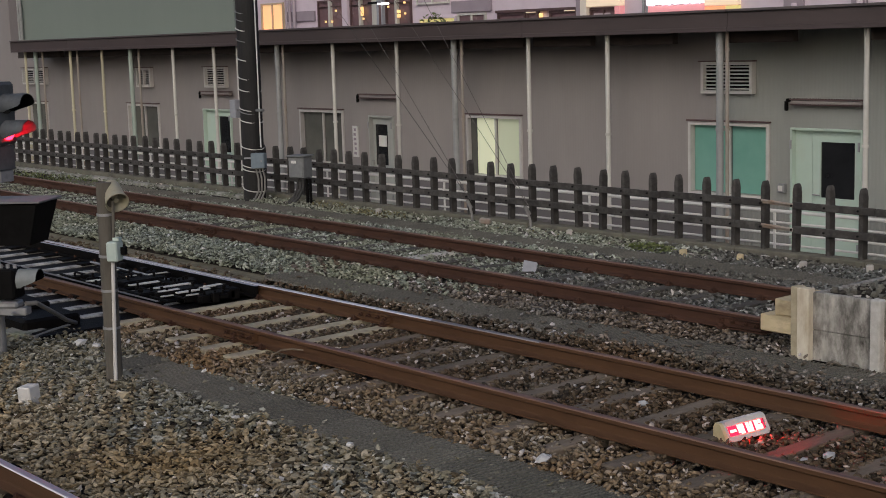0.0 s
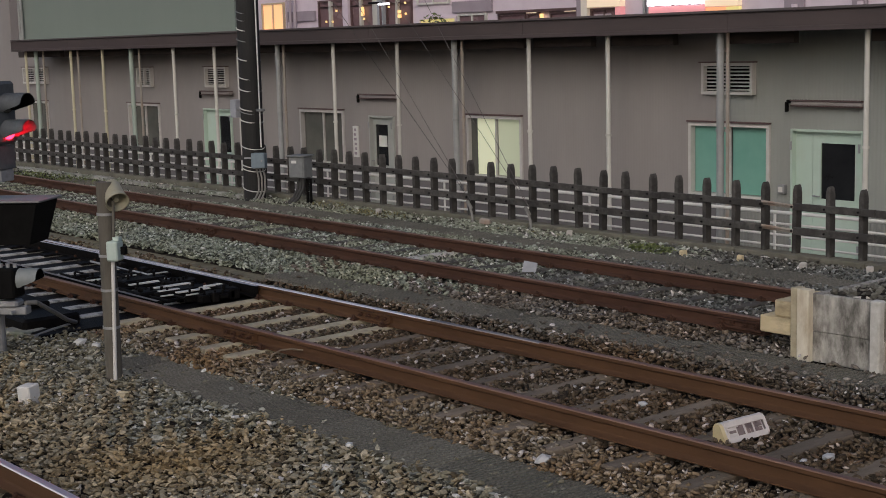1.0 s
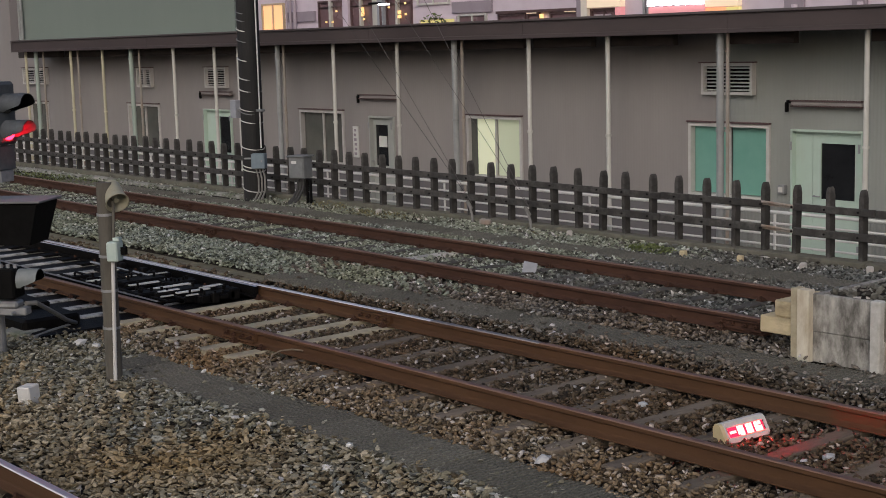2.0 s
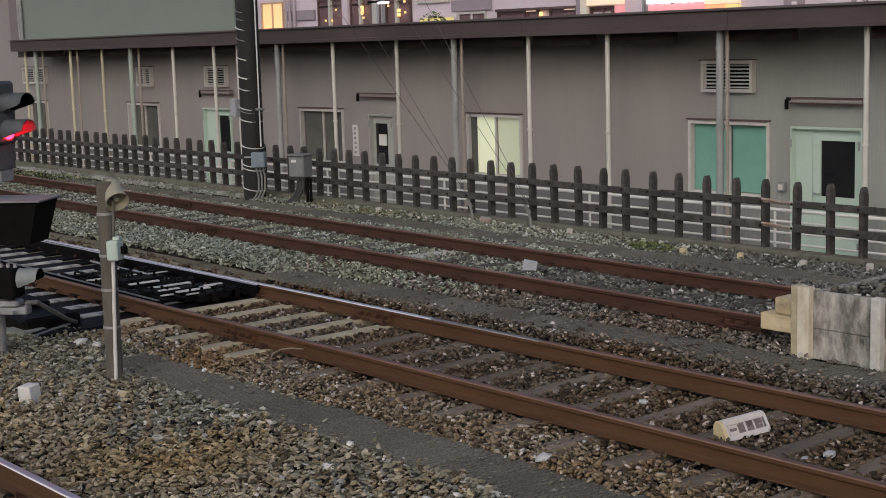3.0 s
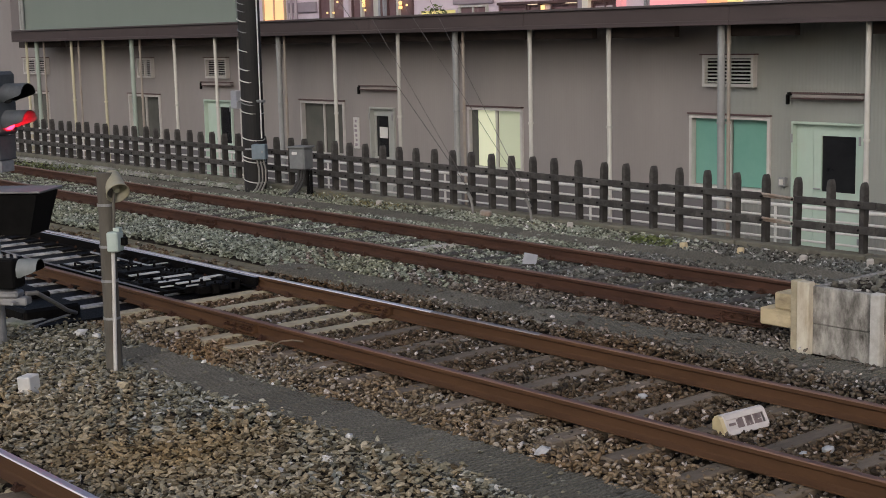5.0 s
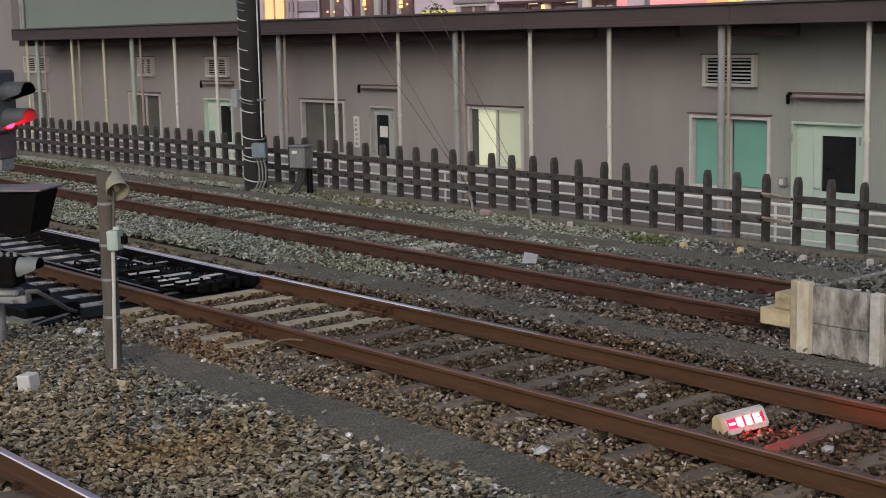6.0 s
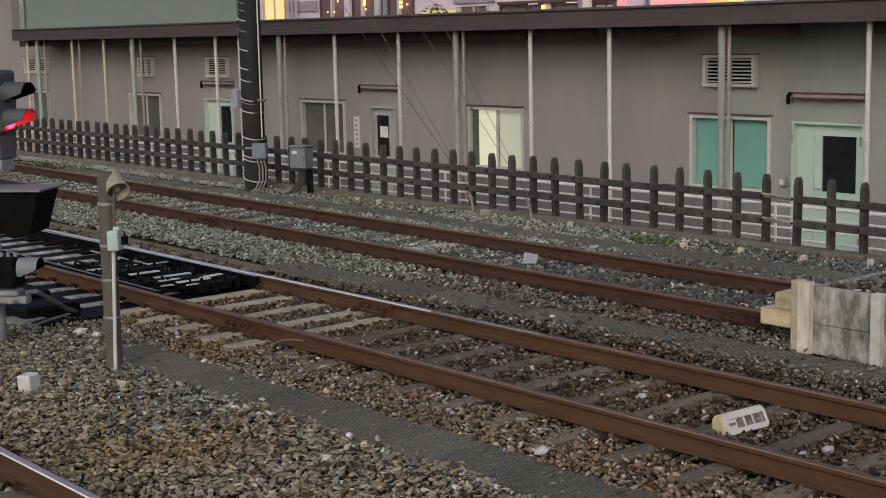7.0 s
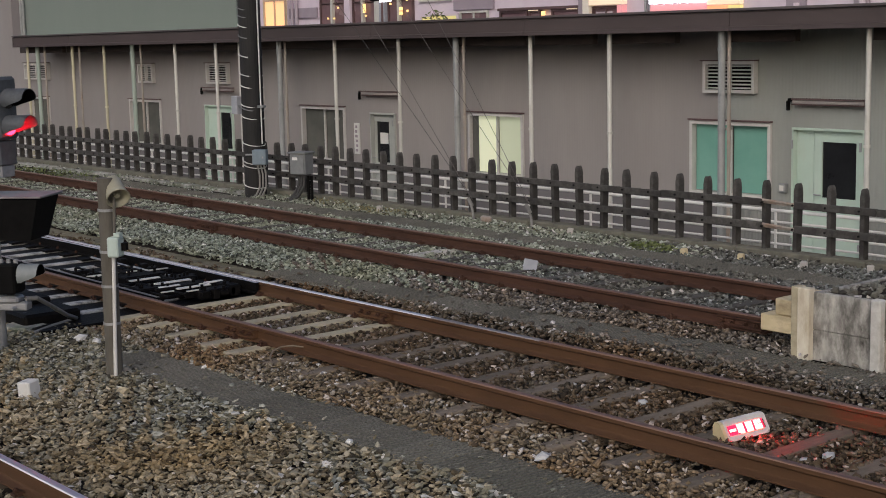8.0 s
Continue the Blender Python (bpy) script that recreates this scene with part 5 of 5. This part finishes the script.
    part("inner_cone", bmrod(d * -0.02, d * 0.07, 0.035, 14, 0.022), M_SPEAKER, sp)
    bm = bmesh.new()
    tube(bm, [(-0.02, -0.01, -0.02), (-0.1, -0.05, 0.03), (-0.14, -0.06, 0.0)], 0.014, 8)
    box(bm, (-0.12, -0.05, -0.06), (0.06, 0.06, 0.10))
    part("bracket", bm, M_GREYMETAL, sp)


speaker_pole()

mk = thing("marker_block", "small white painted concrete marker block on the ballast", "marker", at=pose(-11.79, 4.965, -0.195, 2, -3, 28) @ Matrix.Scale(0.9, 4))
bm = bmesh.new()
vs = box(bm, (0, 0, 0.05), (0.15, 0.17, 0.21), bevel=0.012)
part("block", bm, M_WHITE, mk)


# ---- big pole and cabinets by the fence ----
def big_pole():
    base = Vector((-23.25, 14.55, 0))
    t = thing("catenary_pole", "thick dark wrapped pole with pale wire bands", "pole")
    part("shaft", bmrod(base + Vector((0, 0, -0.4)), base + Vector((0.05, 0, 9)), 0.210, 24, 0.205), M_POLE, t)
    for z in (3.42, 3.28, 2.9, 2.55, 2.2, 1.98, 1.62, 1.56, 1.4, 0.9, 0.55, 0.48, 0.1, 3.1, 3.7, 4.1):
        part("wire_band", bmrod(base + Vector((0, 0, z)), base + Vector((0.004, 0.0, z + 0.016)), 0.221, 24), M_WHITE if random.random() < 0.75 else M_CABINET, t)
    part("side_conduit", bmrod(base + Vector((0.26, 0.02, 0.9)), base + Vector((0.30, 0.02, 9)), 0.014, 8), M_WHITE, t)
    bm = bmesh.new()
    box(bm, (base.x, base.y - 0.02, 1.60), (0.72, 0.10, 0.05), bevel=0.01, rz=10)
    part("arm", bm, M_CABINET, t)
    part("side_box", bmbox((base.x - 0.40, base.y - 0.08, 1.62), (0.20, 0.16, 0.34), bevel=0.01), M_PLATE, t)
    b = thing("terminal_box", "blue-grey steel terminal box strapped to the dark pole", "box", at=pose(base.x + 0.42, base.y - 0.14, 0.67, 0, 0, 40) @ Matrix.Scale(0.78, 4))
    part("body", bmbox((0, 0, 0), (0.34, 0.22, 0.36), bevel=0.015), M_BLUEBOX, b)
    part("door", bmbox((0, -0.115, 0), (0.30, 0.014, 0.31)), M_BLUEBOX, b)
    part("latch", bmbox((0.1, -0.13, 0.0), (0.03, 0.02, 0.05)), M_GREYMETAL, b)
    bm = bmesh.new()
    for k in (-0.08, 0.0, 0.08):
        tube(bm, [(k, 0, -0.18), (k + 0.05, 0, -0.42), (k + 0.05, -0.02, -0.72), (k - 0.06, -0.04, -0.95)], 0.024, 8)
    part("cable", bm, M_CABLE_GREY, b)
    part("strap", bmbox((-0.16, 0.13, 0.05), (0.5, 0.03, 0.04), bevel=0.004), M_GREYMETAL, b)
    c = thing("relay_cabinet", "grey steel relay cabinet on a stand by the fence", "cabinet", at=pose(-21.66, 14.55, 0, 0, 0, 20))
    part("body", bmbox((0, 0, 0.60), (0.34, 0.27, 0.38), bevel=0.012), M_CABINET, c)
    part("roof_plate", bmbox((0, 0, 0.805), (0.40, 0.34, 0.03), bevel=0.008), M_CABINET, c)
    part("label_plate", bmbox((-0.04, -0.150, 0.70), (0.11, 0.008, 0.05)), M_WHITE, c)
    part("door", bmbox((0, -0.144, 0.59), (0.29, 0.01, 0.33)), M_CABINET, c)
    for x in (0.10, 0.17):
        part("leg", bmrod((x, 0.05, -0.3), (x, 0.05, 0.38), 0.028, 8), M_BLACK, c)
    bm = bmesh.new()
    for k in (-0.06, 0.0, 0.06):
        tube(bm, [(k, 0, 0.37), (k - 0.01, -0.02, 0.2), (k - 0.10, -0.05, 0.03), (k - 0.24, -0.1, -0.10)], 0.026, 8)
    part("cable", bm, M_CABLE, c)


big_pole()


def guy_wires():
    for ax, ay, runs in ((-17.23, 14.82, (-0.908, -1.119)), (-15.87, 14.82, (-1.02, -1.34))):
        t = thing("guy_wire", "two slanting stay wires on a dull anchor at the fence", "wire", "stay wires")
        for run in runs:
            part("strand", bmrod((ax, ay, 0.24), (ax + 8.8 / run, ay, 9.04), 0.0042, 6), M_WIRE if run < -1 else M_CABLE, t)
        bm = bmesh.new()
        tube(bm, [(ax + 0.08, ay - 0.05, -0.1), (ax + 0.02, ay - 0.02, 0.08), (ax - 0.10, ay, 0.26)], 0.02, 8)
        box(bm, (ax - 0.06, ay, 0.20), (0.04, 0.04, 0.16), ry=-40)
        part("anchor", bm, M_CABLE_GREY, t, "dull grey turnbuckle anchor")


guy_wires()


# ---- buffer enclosure at the end of the far track ----
def buffer_block():
    t = thing("buffer_enclosure", "weathered concrete panel enclosure filled with ballast at the track end", "retaining wall")
    x0, y0, top, bot = -7.57, 10.41, 0.545, -0.08
    for i in range(8):
        for z0, z1 in ((bot, 0.195), (0.199, top - 0.01)):
            part("panel", bmbox((x0 + 0.02 + 0.67 * i + 0.335, y0 + 0.05, (z0 + z1) / 2), (0.65, 0.06, z1 - z0), bevel=0.006), M_BLOCK, t)
        part("post", bmbox((x0 + 0.715 + 0.67 * i, y0 + 0.0, (bot + top) / 2), (0.10, 0.10, top - bot + 0.02), bevel=0.012), M_BLOCKPOST, t)
    for yy in (0.55, 1.15, 1.75):
        part("panel", bmbox((x0 - 0.03, y0 + yy - 0.2, (bot + top) / 2 - 0.02), (0.06, 0.58, top - bot - 0.04), bevel=0.006), M_BLOCK, t)
    part("corner_timber", bmbox((x0 - 0.02, y0 + 0.0, (bot + top) / 2 + 0.01), (0.125, 0.10, top - bot + 0.03), bevel=0.008), M_CREAMPOST, t, "pale cream corner post")
    part("corner_timber", bmbox((x0 - 0.125, y0 + 0.03, (bot + top) / 2 + 0.01), (0.08, 0.12, top - bot + 0.03), bevel=0.008), M_SLEEPER, t, "tan timber corner post")
    for c, s in (((x0 - 0.25, y0 + 0.36, 0.345), (0.30, 0.62, 0.15)), ((x0 - 0.33, y0 + 0.32, 0.19), (0.42, 0.60, 0.155)), ((x0 - 0.12, y0 + 0.34, 0.02), (0.1, 0.5, 0.18))):
        part("stop_timber", bmbox(c, s, bevel=0.01), M_TIMBER, t, "cream painted stop timber across the rails")
    part("fill", bmbox((x0 + 2.6, y0 + 1.05, 0.2), (5.1, 1.9, 0.60)), M_SOIL, t)
    part("back_panel", bmbox((x0 + 2.6, y0 + 2.06, 0.22), (5.2, 0.06, 0.62)), M_BLOCK, t)


buffer_block()


def heap():
    rng = np.random.default_rng(9)
    n = 1500
    verts, faces = [], []
    for k in range(n):
        p = STONES[k % len(STONES)] * rng.uniform(0.024, 0.045)
        a = rng.uniform(0, 6.28)
        r = np.array([[math.cos(a), -math.sin(a), 0], [math.sin(a), math.cos(a), 0], [0, 0, 0.8]])
        x, y = rng.uniform(-7.5, -2.7), rng.uniform(10.53, 12.4)
        z = 0.495 + 0.03 * rng.random()
        base = len(verts)
        verts += [tuple(v) for v in p @ r.T + (x, y, z)]
        faces += [tuple(int(i) + base for i in f) for f in STONE_F]
    me = bpy.data.meshes.new("ballast_heap")
    me.from_pydata(verts, [], faces)
    me.materials.append(M_BALLAST_COOL)
    tagged(new("ballast_heap", me), "grey-brown stones filling the buffer enclosure", "ballast", kind="stuff")


heap()

# ---- small trackside things ----
pl = thing("marker_plate", "small tilted grey-blue plate standing between the far rails", "plate", at=pose(-12.68, 11.78, -0.10, -10, 11, 44) @ Matrix.Scale(1.0, 4))
part("plate", bmbox((0, 0, 0.10), (0.17, 0.012, 0.24), bevel=0.004), M_PLATE, pl)
part("stake", bmbox((0, 0.02, 0.03), (0.04, 0.02, 0.22)), M_CABINET, pl)
for x, y, m in ((-12.36, 14.29, M_TIMBER), (-11.54, 14.43, M_TIMBER), (-10.58, 14.45, M_SLEEPER_PALE), (-9.81, 14.72, M_SLEEPER_PALE), (-19.35, 14.55, M_SLEEPER_PALE), (-14.9, 14.7, M_SLEEPER_PALE)):
    s = thing("boundary_stub", "small pale concrete boundary stub in the ballast", "marker", "boundary stubs", at=pose(x, y, -0.1, random.uniform(-4, 4), random.uniform(-4, 4), random.uniform(0, 40)))
    part("stub", bmbox((0, 0, 0.035), (0.085, 0.085, 0.14), bevel=0.012), m, s)
br = thing("brick_piece", "broken orange-brown brick lying at the fence foot", "brick", at=pose(-16.69, 14.62, -0.06, 5, 8, 30))
part("brick", bmbox((0, 0, 0.06), (0.18, 0.1, 0.09), bevel=0.02), M_PIPE_RUST, br)


def white_stones():
    for i, (x, y, s) in enumerate(((-8.59, 6.1, 0.035), (-7.28, 6.88, 0.07), (-13.67, 6.33, 0.075), (-13.4, 6.4, 0.05), (-7.82, 8.55, 0.045), (-5.89, 8.35, 0.05), (-7.35, 7.95, 0.035), (-5.95, 8.15, 0.035), (-11.28, 5.60, 0.065))):
        bm = bmesh.new()
        r = bmesh.ops.create_icosphere(bm, subdivisions=1 if i != 8 else 2, radius=s)
        for v in r["verts"]:
            v.co *= 1 + 0.7 * (noise.noise(v.co * 14 + Vector((i, 0, 0))))
            v.co.z *= 0.6
        o = part("pale_stone", bm, M_TIMBER if i == 8 else (M_WHITE if i in (0, 2, 3) else M_PALESTONE))
        o.location = (x, y, -0.17)
        tagged(o, "large pale stone lying on the ballast", "stone", "pale stones")


white_stones()


def points():
    """Greased switch gear of the turnout."""
    t = thing("switch_gear", "black greased switch blades, plates and rods of the points", "points")
    for y, sgn in ((NEAR_A, 1), (NEAR_B, -1)):
        bm = bmesh.new()
        rows = []
        for i in range(13):
            x, yy = -14.4 - 0.9 * i, y + sgn * (0.10 + 0.0016 * i * i)
            rows.append([bm.verts.new((x, yy + o, z)) for o, z in ((-0.05, -0.15), (-0.05, -0.13), (-0.012, -0.12), (-0.026, -0.012), (0.026, -0.012), (0.012, -0.12), (0.05, -0.13), (0.05, -0.15))])
        for ra, rb in zip(rows, rows[1:]):
            for i in range(8):
                f = bm.faces.new((ra[i], ra[(i + 1) % 8], rb[(i + 1) % 8], rb[i]))
                f.material_index = 1 if i == 3 else 0
        bm.faces.new(rows[0]), bm.faces.new(rows[-1])
        part("switch_blade", bm, [M_GREASE, M_RAILTOP if sgn < 0 else M_RAILTOP_MID], t)
    plate = mesh_of(bmbox((0, 0, 0), (0.2, 0.55, 0.03), bevel=0.006), M_GREASE, name="slide_plate")
    for x in turnout_x[:14]:
        for y in (NEAR_A + 0.14, NEAR_B - 0.14):
            o = new("slide_plate", plate)
            o.parent = t
            o.location = (x, y, -0.142)
    for i, x in enumerate((-14.75, -15.25, -15.9, -16.5)):
        part("stretcher_rod", bmrod((x, NEAR_A + 0.08, -0.10), (x, NEAR_B - 0.08, -0.10), 0.022, 10), M_GREASE, t)
    bm = bmesh.new()
    box(bm, (-20.0, 7.85, -0.20), (11.4, 3.3, 0.05), bevel=0.01)
    part("oiled_bed", bm, M_GREASE, t, "oil-blackened bed under the points")
    for x, y, sx, sy, sz in ((-14.62, 8.5, 0.2, 0.5, 0.1), (-15.1, 8.3, 0.24, 0.7, 0.12), (-15.6, 8.6, 0.3, 0.36, 0.14), (-15.15, 7.9, 0.2, 0.26, 0.14), (-16.2, 8.4, 0.26, 0.6, 0.1), (-14.7, 8.75, 0.36, 0.14, 0.14)):
        bm = bmesh.new()
        box(bm, (x, y, -0.09), (sx, sy, sz), bevel=0.015)
        for k in (-0.3, 0.3):
            rod(bm, (x, y + k * sy, -0.05), (x, y + k * sy, 0.02), 0.02, 6)
        part("lock_box", bm, M_GREASE, t)
    for k in range(5):
        x = -15.2 - 0.62 * k
        part("heel_rod", bmrod((x, NEAR_B - 0.42, -0.07), (x - 0.5, NEAR_B - 0.40, -0.07), 0.016, 8), M_GREYMETAL, t)
        part("clamp", bmbox((x + 0.1, NEAR_B - 0.24, -0.09), (0.12, 0.10, 0.10), bevel=0.015), M_GREASE, t)
    # Short bars painted white for the glints on the greased steel.
    for x, y, l in ((-14.82, 8.35, 0.55), (-15.32, 8.35, 0.6), (-14.95, 8.7, 0.3), (-15.05, 8.15, 0.35), (-15.75, 8.2, 0.5)):
        part("glint_bar", bmbox((x, y, -0.03), (0.07, l * 0.8, 0.016), bevel=0.003), M_WHITE, t)
    rng = random.Random(5)
    for x in turnout_x[:5]:
        for k in range(1):
            y, l = rng.uniform(7.75, 8.75), rng.uniform(0.18, 0.5)
            part("grease_pad", bmbox((x + rng.uniform(-0.05, 0.05), y, -0.140), (rng.uniform(0.14, 0.24), l, 0.028), bevel=0.006), M_GREASE, t)
    for k in range(26):
        x, y = -14.5 - 2.6 * rng.random() ** 1.3, rng.uniform(7.75, 8.8)
        w = rng.uniform(0.04, 0.12)
        bm = bmesh.new()
        box(bm, (x, y, -0.09), (w, rng.uniform(0.05, 0.16), rng.uniform(0.05, 0.14)), bevel=0.008, rz=rng.uniform(-20, 20))
        rod(bm, (x, y, -0.06), (x, y, rng.uniform(-0.02, 0.03)), 0.016, 6)
        part("chair_block", bm, M_GREASE, t)
    # Pale colour on these slivers gives smaller glints.
    for k in range(9):
        x, y = -14.6 - 3.0 * rng.random(), rng.uniform(7.85, 8.75)
        part("worn_edge", bmbox((x, y, -0.035), (0.035, rng.uniform(0.10, 0.3), 0.014), bevel=0.003, rz=rng.uniform(-6, 6)), M_POST, t)
    for k in range(4):
        y = 7.9 + 0.22 * k
        part("drive_rod", bmrod((-14.6, y, -0.07), (-17.5, y + rng.uniform(-0.06, 0.06), -0.07), 0.016, 8), M_GREASE, t)
    mch = thing("point_machine", "long black point machine bed beside the rail", "point machine")
    part("bed", bmbox((-16.6, 6.50, -0.15), (3.9, 0.66, 0.20), bevel=0.03), M_GREASE, mch)
    part("cover", bmbox((-16.0, 6.52, -0.02), (1.5, 0.46, 0.07), bevel=0.015), M_BLACK, mch)
    part("rib", bmbox((-15.35, 6.19, -0.12), (1.3, 0.05, 0.08)), M_GREASE, mch)
    for k in range(4):
        part("foot_bolt", bmrod((-14.85 - 0.45 * k, 6.26, -0.09), (-14.85 - 0.45 * k, 6.26, -0.05), 0.022, 6), M_GREYMETAL, mch)


points()


rb = thing("rail_bond", "thin looped rusty bonding cable beside the rail", "cable")
bm = bmesh.new()
tube(bm, [(-11.27, NEAR_A - 0.05, -0.08), (-11.36, NEAR_A - 0.12, -0.07), (-11.43, NEAR_A - 0.20, -0.08), (-11.45, NEAR_A - 0.28, -0.11),
          (-11.38, NEAR_A - 0.36, -0.14), (-11.26, NEAR_A - 0.42, -0.17), (-11.16, NEAR_A - 0.45, -0.21)], 0.0085, 7)
part("loop", bm, M_SLEEPER_OLD, rb)


# ---- flashing trackside lamp ----
LAMP_AT = pose(-6.715, 8.158, -0.182, 4.0, 0, -13) @ Matrix.Scale(0.88, 4)


def flashing_lamp():
    t = thing("flashing_lamp", "white wedge-shaped lamp with yellow ends and flashing red light", "lamp", at=LAMP_AT)
    L = 0.475
    prof = [(-0.085, -0.02), (0.080, -0.02), (0.092, 0.01), (0.024, 0.128), (0.0, 0.142), (-0.046, 0.142), (-0.078, 0.10)]  # x, z

    def slab(y0, y1, scale=1.0):
        bm = bmesh.new()
        va = [bm.verts.new((x * scale, y0, z)) for x, z in prof]
        vb = [bm.verts.new((x * scale, y1, z)) for x, z in prof]
        k = len(prof)
        for i in range(k):
            if y1 - y0 > 0.2 and i == 2:
                continue
            bm.faces.new((va[i], va[(i + 1) % k], vb[(i + 1) % k], vb[i]))
        bm.faces.new(va[::-1]), bm.faces.new(vb)
        return bm
    part("end_cap", slab(0.0, 0.035), M_LAMPEND, t, "yellow end cap")
    part("end_face", slab(0.035, 0.051), M_LAMPBODY, t)
    part("end_cap", slab(L - 0.03, L), M_LAMPBODY, t)
    part("body", slab(0.05, L - 0.03, 0.99), M_LAMPBODY, t)
    a, b = Vector((0.092, 0, 0.01)), Vector((0.024, 0, 0.128))
    n = Vector((b.z - a.z, 0, a.x - b.x)).normalized()
    tilt = math.degrees(math.atan2((b - a).z, (b - a).x))
    mid = (a + b) / 2
    for f in (0.0, 1.0):
        c = a.lerp(b, f)
        part("bezel", bmbox((c.x, L / 2 + 0.01, c.z), (0.050, L - 0.075, 0.016), ry=-tilt, bevel=0.003), M_LAMPBODY, t)
    # Unseen black curved sheet added to keep the hidden cells' red from leaking.
    c = mid - n * 0.052
    bm = bmesh.new()
    back = math.atan2(-n.z, -n.x)
    rows = []
    for i in range(15):
        a = back + radians(-115 + 230 * i / 14)
        rows.append([bm.verts.new((c.x + r * math.cos(a), y, c.z + r * math.sin(a))) for r in (0.078, 0.081) for y in (0.052, L - 0.032)])
    for ra, rb in zip(rows, rows[1:]):
        for i, j in ((0, 1), (1, 3), (3, 2), (2, 0)):
            bm.faces.new((ra[i], ra[j], rb[j], rb[i]))
    part("shroud", bm, M_BLACK, t, "added black shroud that blocks stray red light behind the drum")
    return t, mid, n, tilt


lamp, LAMP_MID, LAMP_N, LAMP_TILT = flashing_lamp()


def build_blink_drum():
    """Added turning insert for on/off: red light cells one side, dark lens cells behind."""
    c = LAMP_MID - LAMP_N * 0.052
    d = part("blink_drum", bmbox((0, 0, 0), (0.100, 0.372, 0.100), ry=-LAMP_TILT, bevel=0.012), M_LAMPBODY, lamp)
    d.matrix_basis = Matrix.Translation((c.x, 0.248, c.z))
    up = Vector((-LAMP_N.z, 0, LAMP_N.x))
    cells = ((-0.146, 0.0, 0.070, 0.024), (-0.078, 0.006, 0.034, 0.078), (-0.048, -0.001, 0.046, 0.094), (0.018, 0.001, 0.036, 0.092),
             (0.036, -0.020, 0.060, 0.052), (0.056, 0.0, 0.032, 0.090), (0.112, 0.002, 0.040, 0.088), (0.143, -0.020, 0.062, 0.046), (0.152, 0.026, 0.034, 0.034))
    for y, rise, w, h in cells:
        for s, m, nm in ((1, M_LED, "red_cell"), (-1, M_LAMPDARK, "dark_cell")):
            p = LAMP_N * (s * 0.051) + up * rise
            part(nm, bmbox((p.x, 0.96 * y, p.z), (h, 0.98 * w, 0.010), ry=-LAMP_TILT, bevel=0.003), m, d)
    # Plate glows by itself to give the red spread around the cells.
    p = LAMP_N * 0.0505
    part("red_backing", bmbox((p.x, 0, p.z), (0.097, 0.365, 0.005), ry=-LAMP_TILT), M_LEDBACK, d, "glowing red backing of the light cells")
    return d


drum = build_blink_drum()


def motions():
    """Stand-in for flashing: drum turns lit side out and in, about every two seconds."""
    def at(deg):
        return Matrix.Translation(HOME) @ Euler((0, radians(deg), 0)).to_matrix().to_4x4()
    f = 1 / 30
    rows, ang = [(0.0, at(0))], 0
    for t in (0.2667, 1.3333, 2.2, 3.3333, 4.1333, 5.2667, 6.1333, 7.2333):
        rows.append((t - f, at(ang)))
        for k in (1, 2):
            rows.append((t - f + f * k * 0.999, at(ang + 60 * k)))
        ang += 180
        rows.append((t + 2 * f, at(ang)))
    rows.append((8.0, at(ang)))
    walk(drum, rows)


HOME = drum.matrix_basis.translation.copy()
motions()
